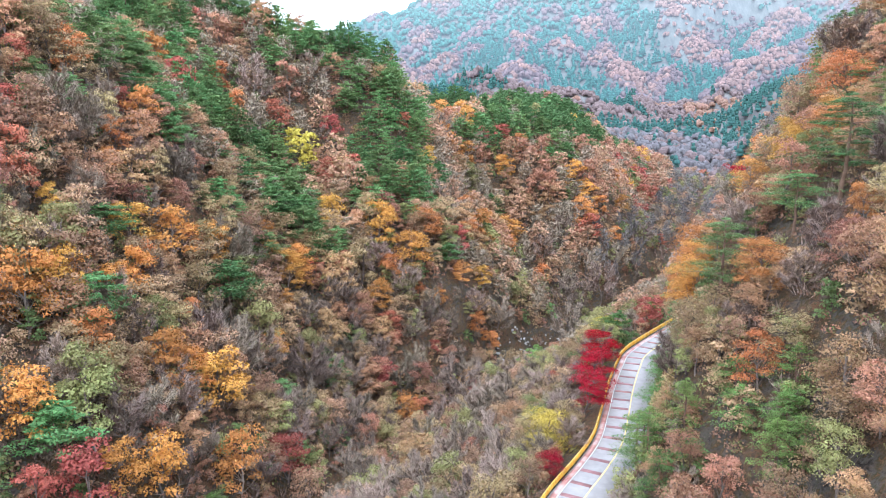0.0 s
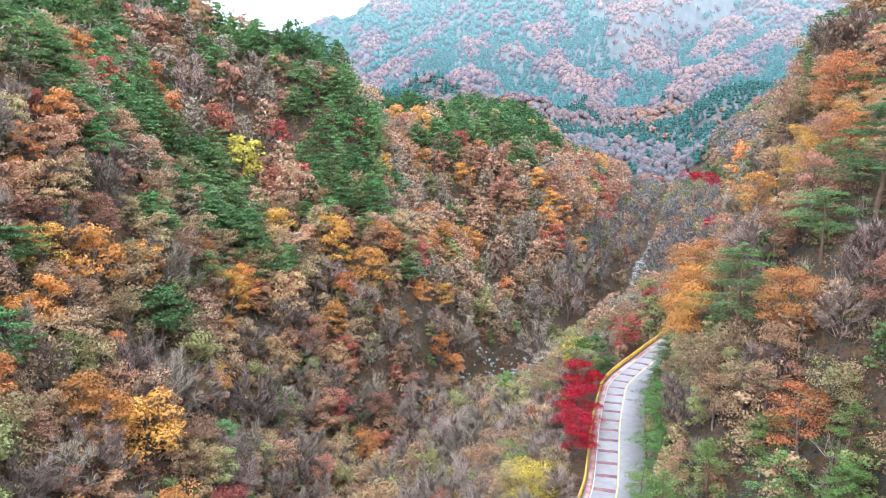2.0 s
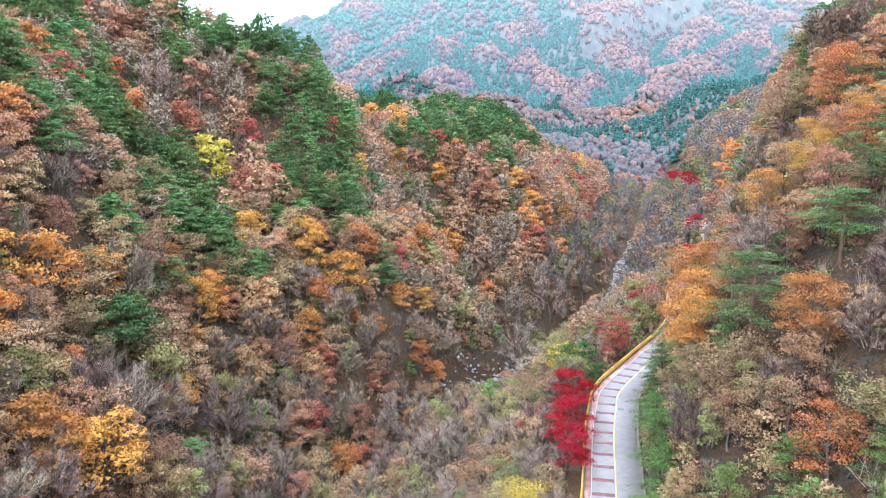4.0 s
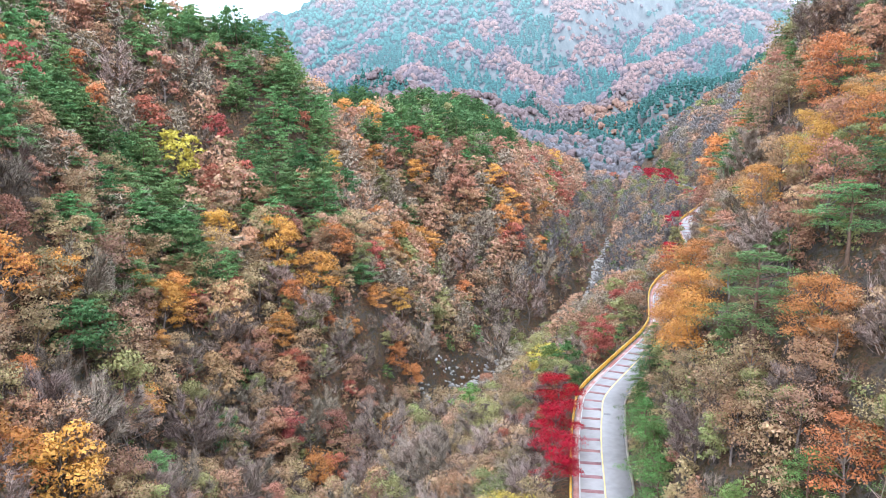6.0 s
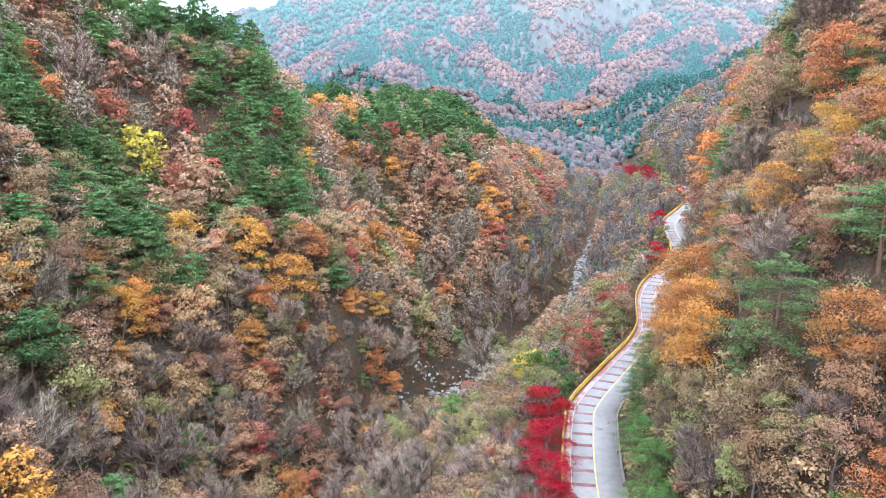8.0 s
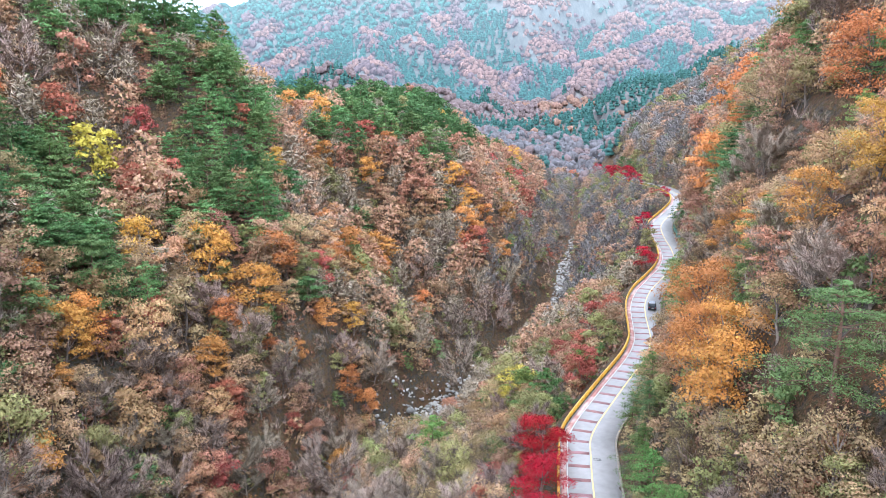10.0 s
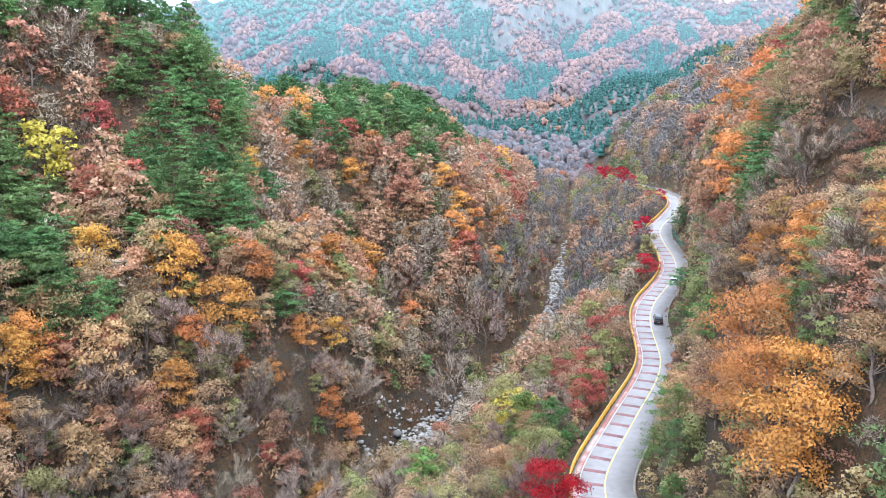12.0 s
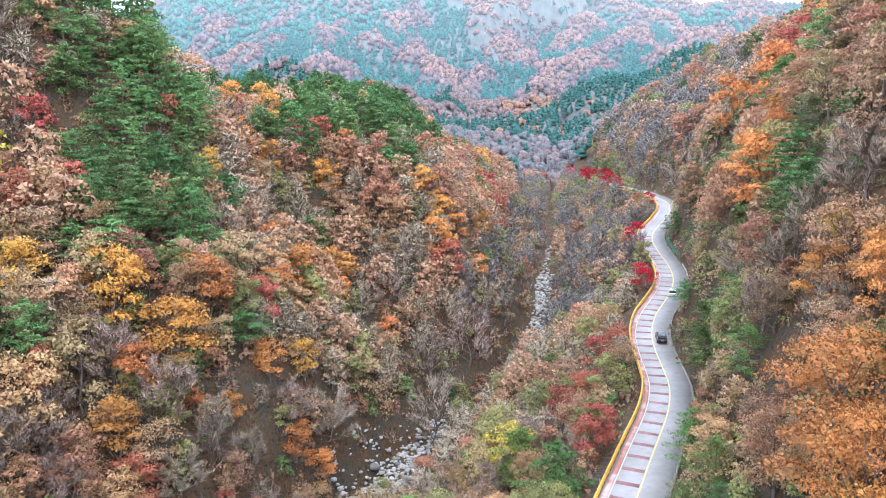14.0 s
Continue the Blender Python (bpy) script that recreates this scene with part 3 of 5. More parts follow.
def height_at(x, y):
    """The sheet's own height at places, between its points."""
    x, y = np.atleast_1d(x), np.atleast_1d(y)
    i = (np.searchsorted(GX, x) - 1).clip(0, nx - 2)
    j = (np.searchsorted(GY, y) - 1).clip(0, ny - 2)
    u, v = (x - GX[i]) / (GX[i + 1] - GX[i]), (y - GY[j]) / (GY[j + 1] - GY[j])
    return (gz[j, i] * (1 - u) + gz[j, i + 1] * u) * (1 - v) + (gz[j + 1, i] * (1 - u) + gz[j + 1, i + 1] * u) * v


# ---------------------------------------------------------------- the road
def strip(name, a, b, up, s0, s1, mat, step=1.5, thick=0.0):
    """A band along the road between two offsets, with its thickness downwards."""
    vs = []
    ss = np.linspace(s0, s1, max(2, int((s1 - s0) / step) + 1))
    for s in ss:
        p, _ = on_road(s, a, up)
        q, _ = on_road(s, b, up)
        vs += [p, q, q - Vector((0, 0, thick)), p - Vector((0, 0, thick))]
    fs = []
    for k in range(len(ss) - 1):
        for e in range(4):
            fs.append((4 * k + e, 4 * k + 4 + e, 4 * k + 4 + (e + 1) % 4, 4 * k + (e + 1) % 4))
    fs += [(0, 1, 2, 3), (4 * len(ss) - 1, 4 * len(ss) - 2, 4 * len(ss) - 3, 4 * len(ss) - 4)]
    return mesh_of(name, vs, [f[::-1] for f in fs], [mat])


S_END = float(np.interp(432, RAIL[:, 1], RAIL_S))
S_NEAR = float(np.interp(60, RAIL[:, 1], RAIL_S))
road = tagged(new("road", strip("road", 0.1, EDGE, 0.0, 1, S_END, M["road"], 1.5, 0.35)), "pale grey two-lane concrete mountain road winding up the valley", "road", kind="structure")
piece("red_strip", strip("red_strip", 0.3, 1.05, 0.006, 1, S_END, M["red_strip"], 1.5, 0.004), road, "faded red paved edge strip")
piece("edge_line", strip("edge_line", 1.1, 1.2, 0.008, 1, S_END, M["white_line"], 1.5, 0.006), road, "thin white edge line")
piece("centre_line", strip("centre_line", CENTRE - 0.09, CENTRE + 0.09, 0.008, 1, S_END, M["yellow_line"], 1.5, 0.006), road, "worn yellow centre line")
piece("kerb", strip("kerb", EDGE, EDGE + 0.3, 0.16, 1, S_END, M["kerb"], 1.5, 0.5), road, "low weathered concrete kerb")



# ---------------------------------------------------------------- kinds of trees
WHAT = {  # leaf material, label, category
    "orange": ("orange", "broad oak with dense orange autumn leaves on the slope", "tree"),
    "gold": ("gold", "rounded oak with golden yellow autumn leaves on the slope", "tree"),
    "rust": ("rust", "oak with rust-brown autumn leaves on the hillside", "tree"),
    "russet": ("russet", "tree with dark russet red autumn leaves on the hillside", "tree"),
    "brown": ("brown", "thin tree with dry pale brown leaves on the hillside", "tree"),
    "yellow": ("yellow", "bright lemon yellow autumn tree among bare trees", "tree"),
    "olive": ("olive", "olive green tree turning yellow near the creek", "tree"),
    "maple": ("maple", "crimson red maple tree beside the mountain road", "maple tree"),
    "pine": ("pine", "dark green red pine with level tiers of needles", "pine tree"),
    "young_pine": ("young_pine", "bright green young pine on the roadside slope", "pine tree"),
    "bare": ("twig", "leafless grey tree with fine bare twigs", "bare tree"),
    "grey": ("grey_twig", "leafless grey tree in the upper valley, greyed further for haze", "bare tree"),
    "shrub": ("moss", "green leafy shrub on the valley bank", "shrub"),
}
NAMES = {"orange": "orange_oak_tree", "gold": "golden_oak_tree", "rust": "rust_brown_oak_tree", "russet": "russet_tree", "brown": "dry_leaved_tree", "yellow": "yellow_tree", "olive": "olive_green_tree", "maple": "maple_tree", "pine": "pine_tree", "young_pine": "pine_tree", "bare": "bare_tree", "grey": "grey_bare_tree", "shrub": "shrub"}
# how finely a tree is built: near the camera's way, on the slopes, up the valley
LEVELS = {"close": (9000, 0.095, 99), "near": (3600, 0.145, 99), "middle": (2500, 0.195, 14), "distant": (900, 0.32, 5), "remote": (540, 0.4, 1), "low": (170, 0.52, 1)}
SHAPES = {}


def shapes(kind, level):
    """The built forms of a kind at a level: lists of (wood, crown)."""
    if (kind, level) not in SHAPES:
        count, size, limbs = LEVELS[level]
        first = sum(map(ord, kind)) * 7
        made = []
        for k in range(3 if level in ("close", "near", "middle") else 2):
            if kind in ("pine", "young_pine"):
                made.append(pine(first + k, int(count * (1.2 if count > 4000 else 1.5)), size * (1.0 if limbs > 20 else 1.2), 3.7 + 0.4 * k, (3.2, 2.2, 4.2)[k] if kind == "pine" else 1.2, (7, 8, 6)[k], limbs))
            elif kind in ("bare", "grey") and level in ("remote", "low"):
                made.append(thick_twigs(first + k, count if level == "remote" else 2 * count, 0.1 if level == "remote" else 0.13, 3.3 + 0.4 * k))
            elif kind in ("bare", "grey"):
                made.append(bare(first + k, int(count * (0.9 if level == "low" else 1.5)), {"close": 0.018, "near": 0.022, "middle": 0.028, "distant": 0.045, "remote": 0.07, "low": 0.07}[level], 3.4 + 0.4 * k, limbs))
            elif kind == "brown":
                made.append(broadleaf(first + k, int(count * 0.85), size, 20 + 3 * k, 3.7 + 0.3 * k, 1.4, limbs))
            else:
                made.append(broadleaf(first + k, count, size, 15 + 3 * k, 3.5 + 0.3 * k, {"maple": 1.8, "shrub": 1.0, "rust": 1.6, "olive": 1.4}.get(kind, 1.9), limbs))
        SHAPES[kind, level] = made
    return SHAPES[kind, level]


MODELS = {}


def tree(kind, x, y, z, scale, turn, level, tall=1.0):
    """One tree as a thing of its own: trunk and crown."""
    rng_ = int(abs(x * 13 + y * 7)) % (3 if level in ("close", "near", "middle") else 2)
    mat, label, category = WHAT[kind]
    key = (kind, level, rng_)
    m = Matrix.LocRotScale((x, y, z), Euler((0, 0, turn)), (scale, scale, scale * tall))
    if key not in MODELS:
        wood, crown = shapes(kind, level)[rng_]
        ob = thing(NAMES.get(kind, "oak_tree"), label, category, {"maple": "roadside maples", "pine": "hillside pines", "young_pine": "roadside pines", "bare": "bare trees", "grey": "bare trees"}.get(kind, "autumn trees"))
        piece("trunk", mesh_of("trunk", *wood, [M["pine_bark" if "pine" in kind else "bark"]], smooth=True), ob)
        piece("crown", foliage("crown", crown, M[mat]), ob)
        MODELS[key] = ob
        ob.matrix_basis = m
        return ob
    ob = MODELS[key]
    keep = ob.matrix_basis.copy()
    ob.matrix_basis = Matrix.Identity(4)
    made = copy_thing(ob, m)
    ob.matrix_basis = keep
    return made


# trees that stand out, by kind: x, y, size
SITED = []
SITED.append(("yellow", [(-41.2, 211.7, 1.68), (-46.1, 218.8, 0.63), (-37.3, 203.9, 0.68), (15.2, 101.1, 1.1), (40.6, 172.7, 1.08), (58.4, 131.5, 0.5)]))
SITED.append(("gold", [(-29.5, 189.2, 1.16), (-17.2, 186.8, 1.43), (-8.1, 185.6, 1.42), (-35.1, 170.1, 1.11), (-43.2, 172.7, 0.64), (-40.4, 123.4, 1.55), (11.4, 198.9, 0.91), (-5.3, 228.3, 0.9), (22.8, 263.3, 1.22), (67.0, 375.7, 0.94), (49.8, 265.4, 1.26), (53.7, 261.1, 1.13), (-41.1, 167.9, 0.69), (-33.2, 169.5, 0.7), (35.4, 99.5, 1.35), (45.7, 95.8, 0.92), (-46.0, 95.7, 1.03), (-57.5, 92.4, 1.31), (-63.9, 106.7, 1.45), (-55.3, 144.1, 1.46), (-69.8, 126.2, 0.76), (-71.2, 116.4, 0.72), (-42.2, 100.9, 1.12), (-57.8, 123.6, 1.0)]))
SITED.append(("orange", [(22.8, 242.0, 1.53), (-15.4, 175.7, 1.08), (-6.1, 181.7, 0.53), (-0.8, 183.9, 0.66), (8.9, 188.1, 0.87), (12.6, 189.9, 0.8), (2.2, 262.3, 1.06), (8.1, 262.6, 1.15), (-67.3, 216.7, 1.23), (-60.2, 208.4, 1.07), (61.3, 323.0, 1.02), (57.0, 258.9, 0.94), (67.7, 268.9, 0.95), (61.0, 251.9, 0.88), (-21.8, 191.0, 0.7), (5.2, 192.5, 0.79), (-36.5, 161.0, 0.67), (-54.0, 153.2, 0.77), (-49.5, 135.7, 0.8), (-7.9, 158.1, 0.94), (7.0, 173.4, 0.89), (35.7, 78.7, 0.94), (68.0, 121.8, 1.54), (41.1, 112.4, 1.39), (-55.4, 108.9, 1.18), (-33.9, 113.9, 1.25), (-80.5, 206.7, 1.44), (-66.4, 144.0, 0.82), (38.1, 106.1, 1.03), (105.8, 181.5, 1.42)]))
SITED.append(("orange", [(126.5, 238.0, 1.9), (72.8, 159.7, 1.42), (101.1, 192.9, 1.78)]))
SITED.append(("russet", [(-12.5, 233.9, 0.74), (-34.3, 222.6, 1.15), (-27.4, 209.5, 1.24), (22.6, 278.5, 1.07), (90.7, 326.4, 1.33), (-24.8, 178.3, 0.8), (-64.1, 242.1, 0.85), (15.8, 278.6, 0.71), (-31.6, 172.7, 0.71), (-2.2, 175.3, 0.58), (-69.8, 158.6, 0.74), (-47.5, 90.1, 1.39), (-80.6, 134.3, 0.74), (-52.1, 85.5, 0.91), (-28.3, 124.0, 1.23), (115.2, 202.3, 1.61), (52.7, 161.1, 0.52)]))
SITED.append(("rust", [(25.1, 266.7, 1.36), (-8.5, 264.6, 1.34), (-34.3, 230.2, 0.96), (-19.3, 199.5, 0.97), (-11.1, 207.9, 1.1), (34.1, 257.6, 1.31), (4.8, 248.1, 1.14), (-3.6, 214.6, 1.05), (-12.7, 192.8, 0.78), (-2.6, 195.9, 0.87), (6.2, 212.5, 1.05), (11.5, 208.1, 0.86), (-29.5, 172.3, 0.85), (1.3, 175.9, 0.89), (-12.3, 169.2, 0.84), (-17.8, 170.9, 0.84), (-5.8, 166.1, 0.98), (36.4, 249.6, 1.06), (-58.0, 168.6, 0.85), (-55.0, 176.1, 0.74), (-63.7, 231.6, 1.01), (-76.9, 219.9, 0.98), (23.3, 259.6, 1.1), (-6.5, 239.2, 0.99), (29.5, 252.1, 1.07), (41.4, 257.1, 1.1), (37.2, 105.3, 0.72), (-61.7, 142.0, 0.96), (-70.1, 134.3, 0.79), (-53.6, 138.7, 0.94)]))
SITED.append(("rust", [(-41.5, 110.1, 0.92), (79.6, 175.4, 1.61), (83.2, 181.6, 1.31), (118.7, 241.1, 1.49), (34.2, 77.2, 0.68), (29.5, 80.4, 0.65), (36.1, 77.5, 0.56)]))
SITED.append(("pine", [(-21.2, 230.4, 1.27), (-16.7, 227.6, 1.25), (-23.0, 223.6, 1.31), (-13.6, 220.5, 1.12), (-15.9, 210.2, 1.06), (-21.5, 236.9, 1.05), (-27.2, 232.6, 0.95), (-26.5, 244.6, 1.19), (-20.2, 246.8, 1.1), (-40.7, 247.3, 1.13), (-48.4, 239.6, 1.28), (-52.6, 231.7, 1.41), (-57.5, 235.1, 1.08), (-31.9, 237.1, 0.97), (-10.2, 229.6, 0.84), (-24.2, 219.1, 0.96), (-24.1, 196.9, 0.92), (-8.6, 197.0, 1.06), (-67.3, 190.6, 1.31), (-63.9, 192.2, 1.24), (-60.2, 193.3, 1.16), (-56.1, 197.4, 1.18), (-52.5, 196.5, 1.17), (-49.5, 197.3, 1.09), (-46.2, 192.8, 0.99), (-41.8, 185.8, 0.95), (-71.3, 221.9, 1.21), (-77.5, 225.7, 1.25), (-61.7, 172.0, 0.78), (-63.8, 220.9, 0.68)]))
SITED.append(("pine", [(-52.5, 168.3, 1.05), (-49.9, 168.3, 0.93), (-32.5, 183.0, 0.79), (0.4, 211.5, 0.5), (1.4, 191.4, 1.03), (-33.1, 140.0, 1.04), (-45.2, 148.6, 1.84), (6.2, 275.3, 1.34), (14.1, 281.0, 1.48), (23.0, 291.2, 1.54), (30.3, 284.0, 1.5), (38.6, 284.9, 1.52), (43.6, 276.6, 1.47), (47.2, 274.4, 1.25), (19.5, 297.2, 1.35), (30.6, 302.7, 1.38), (49.7, 354.1, 1.51), (8.0, 276.5, 1.03), (33.3, 276.7, 1.25), (40.2, 271.1, 1.03), (84.0, 387.4, 1.29), (92.1, 384.5, 1.29), (70.8, 354.7, 1.17), (86.2, 341.8, 0.98), (33.9, 85.4, 1.35), (41.4, 83.7, 1.07), (69.3, 121.6, 1.21), (42.7, 125.2, 0.9), (-79.1, 141.9, 1.03), (-75.6, 158.9, 1.09)]))
SITED.append(("pine", [(-74.7, 145.7, 1.08), (-69.2, 164.5, 1.19), (-62.5, 131.9, 1.36), (-52.3, 92.4, 1.39), (45.6, 81.6, 1.57), (66.8, 147.4, 1.16), (67.0, 138.8, 0.79), (63.2, 140.7, 0.84), (69.8, 159.8, 0.79)]))
SITED.append(("bare", [(-57.4, 222.1, 1.62), (-41.5, 232.1, 1.38), (-1.6, 255.7, 1.5), (4.2, 232.9, 1.45), (-2.3, 207.8, 1.27), (13.3, 249.2, 1.25), (-17.0, 181.6, 1.18), (40.1, 224.6, 1.65), (51.9, 231.6, 1.72), (47.8, 236.1, 1.53), (-29.1, 150.2, 1.44), (-38.1, 142.9, 1.31), (27.3, 237.3, 1.21), (15.8, 196.7, 1.24), (8.6, 191.2, 0.95), (-7.9, 174.3, 1.0), (34.7, 240.4, 1.23), (41.2, 246.3, 1.26), (1.6, 180.9, 0.9), (-20.2, 159.8, 1.07), (-37.4, 219.1, 1.1), (-43.1, 139.9, 0.94), (77.6, 273.6, 1.22), (92.6, 312.6, 1.28), (61.0, 245.2, 1.29), (4.6, 166.2, 1.66), (37.9, 209.3, 1.77), (28.9, 85.6, 1.03), (32.8, 78.4, 0.76), (38.2, 91.0, 0.82)]))
SITED.append(("bare", [(60.4, 130.3, 1.22), (120.8, 246.5, 1.92), (-64.8, 149.8, 1.01), (10.5, 132.5, 1.33), (41.1, 75.2, 1.0), (38.0, 74.5, 0.8), (59.8, 136.2, 0.79), (59.5, 139.6, 0.72)]))
SITED.append(("brown", [(-10.1, 174.9, 1.0), (-0.9, 177.9, 0.89), (23.6, 211.7, 1.25), (9.0, 182.4, 0.93), (-18.5, 164.3, 0.96), (-34.0, 162.3, 0.8), (-7.7, 182.1, 0.89), (37.1, 234.8, 1.21), (18.5, 249.9, 1.05), (5.5, 201.7, 0.83), (26.5, 256.4, 1.08), (-41.6, 177.1, 0.73), (-55.0, 161.8, 0.81), (-46.6, 169.5, 0.84), (31.6, 82.2, 0.73), (30.7, 85.6, 0.75), (32.3, 75.9, 0.66), (36.7, 107.7, 0.56), (31.2, 78.2, 0.69), (33.3, 93.7, 0.7)]))
SITED.append(("olive", [(-30.9, 163.5, 0.5), (-20.3, 167.8, 0.58), (25.7, 237.9, 0.85), (-14.8, 180.8, 0.59), (7.2, 189.7, 0.57), (-0.0, 195.8, 0.5), (58.3, 174.7, 1.13), (50.8, 186.9, 0.95), (42.7, 187.9, 0.81), (54.6, 181.4, 0.79), (-50.9, 123.6, 1.13), (39.9, 177.6, 1.18), (31.9, 80.7, 0.52), (29.2, 82.6, 0.53), (32.7, 77.5, 0.44), (31.7, 94.2, 0.4)]))
SITED.append(("maple", [(29.8, 126.0, 1.21), (26.2, 118.7, 1.08), (23.4, 111.3, 1.03), (96.2, 224.0, 0.91), (111.3, 255.5, 1.05), (161.2, 376.9, 1.04), (165.1, 414.7, 0.87), (157.2, 382.9, 1.01), (155.0, 359.3, 1.22), (155.9, 342.7, 0.78), (146.0, 308.7, 0.69), (79.9, 236.5, 0.5), (14.3, 90.8, 0.59)]))
SITED.append(("young_pine", [(28.4, 103.8, 0.96), (22.9, 77.8, 0.8), (22.7, 87.1, 0.88), (32.1, 120.0, 0.75), (35.4, 121.4, 0.83), (26.6, 74.7, 0.69), (23.3, 76.3, 0.76), (20.5, 56.0, 0.57), (29.9, 68.3, 0.68), (32.0, 63.7, 0.66), (31.7, 63.1, 0.63), (21.6, 50.1, 0.53), (30.0, 61.1, 0.66), (19.5, 51.9, 0.54), (22.0, 68.9, 0.71), (33.8, 65.7, 0.56), (31.0, 72.6, 0.58), (31.7, 59.2, 0.61), (40.2, 166.8, 1.11), (-36.9, 105.8, 0.72), (22.2, 162.9, 1.08), (45.7, 130.9, 0.94), (38.2, 150.6, 1.07), (49.3, 163.6, 0.85), (53.8, 137.3, 0.77), (70.7, 170.1, 0.9), (75.6, 174.4, 0.8)]))
SITED.append(("orange", [(-57.3, 136.5, 0.78)]))
SITED.append(("pine", [(-74.0, 130.5, 1.0), (-66.7, 177.5, 1.11)]))
SITED.append(("rust", [(-50.1, 114.5, 0.86), (-46.0, 123.7, 0.78), (-24.9, 166.8, 0.98), (-60.3, 151.2, 0.92)]))
SITED.append(("young_pine", [(32.3, 114.3, 0.8), (28.9, 105.0, 0.75), (26.9, 96.9, 0.8), (27.4, 101.6, 0.75), (42.3, 137.4, 0.7), (51.1, 150.0, 0.8), (54.1, 150.5, 0.7)]))

rng = np.random.RandomState(23)
taken = []
count_of = {}


def from_way(x, y):
    """Metres, in plan, from the middle of the valley's mouth, a line 75 m long."""
    return np.hypot(x - 1.5, y - np.clip(y, 0, 75))


def level_at(x, y):
    d = float(from_way(x, y))
    right = x > 20 + 0.35 * (y - 60)
    return "near" if (x > 10 and d < 84) else ("middle" if d < (190 if right else 132) else ("distant" if d < (240 if right else 215) else "remote"))


for kind, sites in SITED:
    for x, y, s in sites:
        off = float(beside_road(x, y)[0])
        if kind == "young_pine" and 1 < off < EDGE + 1.8:
            p, _ = on_road(float(beside_road(x, y)[1]), EDGE + 1.9)
            x, y, off = p.x, p.y, EDGE + 1.9
        if kind != "maple" and -1.5 < off < EDGE + 1.2:
            continue
        if kind == "maple" and -1.8 < off < EDGE + 1:
            p, _ = on_road(float(beside_road(x, y)[1]), -1.9)
            x, y = p.x, p.y
        if kind == "bare" and level_at(x, y) == "near":
            s *= 0.8
        level = level_at(x, y)
        level = "close" if level == "near" and s > 0.85 else level
        tree(kind, x, y, float(height_at(x, y)[0]) - 0.1, s, rng.uniform(0, 6.28), level, 0.8 if kind == "maple" else rng.uniform(0.85, 1.05) * {"pine": 0.85, "yellow": 0.9}.get(kind, 1.0))
        count_of[kind] = count_of.get(kind, 0) + 1
        taken.append((x, y, (3.2 if level_at(x, y) == "near" else 2.7) * s))
taken = np.array(taken)


# ---------------------------------------------------------------- the woods between them
def pinewood(x, y):
    """How much of the wood is pine: along the upper crests."""
    out = np.zeros(x.shape)
    for line, wide, much in (([(-75, 255, 0), (-28, 247, 0), (-19, 245, 0), (-17, 230, 0), (-14, 208, 0)], 13, 0.85), ([(-150, 275, 0), (-110, 245, 0), (-78, 217, 0), (-62, 195, 0), (-50, 199, 0), (-40, 184, 0)], 12, 0.75),
                             ([(-10, 440, 0), (35, 402, 0), (62, 385, 0), (50, 345, 0), (30, 308, 0)], 25, 0.92), ([(85, 420, 0), (100, 400, 0)], 12, 0.6), ([(-130, 180, 0), (-95, 170, 0), (-70, 168, 0)], 14, 0.4), ([(100, 170, 0), (130, 230, 0)], 14, 0.25)):
        d, _ = near_line(x, y, np.array(line, float))
        out = np.maximum(out, much * ((1.25 - d / wide) * 2).clip(0, 1))
    return out


def scatter(x0, x1, y0, y1, cell, seed):
    r = np.random.RandomState(seed)
    xs, ys = np.meshgrid(np.arange(x0, x1, cell), np.arange(y0, y1, cell))
    xs, ys = xs + r.uniform(-0.48, 0.48, xs.shape) * cell, ys + r.uniform(-0.48, 0.48, ys.shape) * cell
    return xs.ravel(), ys.ravel()


def crowded(x, y):
    """Too near a tree that stands out, or just below it on the slope."""
    dx, dy = x - taken[:, 0], y - taken[:, 1]
    way = np.hypot(taken[:, 0], taken[:, 1] - 40)
    down = -(dx * taken[:, 0] + dy * (taken[:, 1] - 40)) / way
    aside = np.abs(dx * (taken[:, 1] - 40) - dy * taken[:, 0]) / way
    return bool(((np.hypot(dx, dy) < taken[:, 2]) | ((down > 0) & (down < 2 + 0.75 * taken[:, 2]) & (aside < 0.75 * taken[:, 2]))).any())


def in_sight(x, y, wide=0):
    """Within the sector that the valley's view takes in."""
    a0, a1 = np.degrees(np.arctan2(x, y + 4)), np.degrees(np.arctan2(x - 3, y - 70))
    early = (a0 > -35 - wide) & (a0 < 34 + wide) & (y > 20)
    late = (a1 > -20 - wide) & (a1 < 50 + wide) & (y > 78)
    return early | late


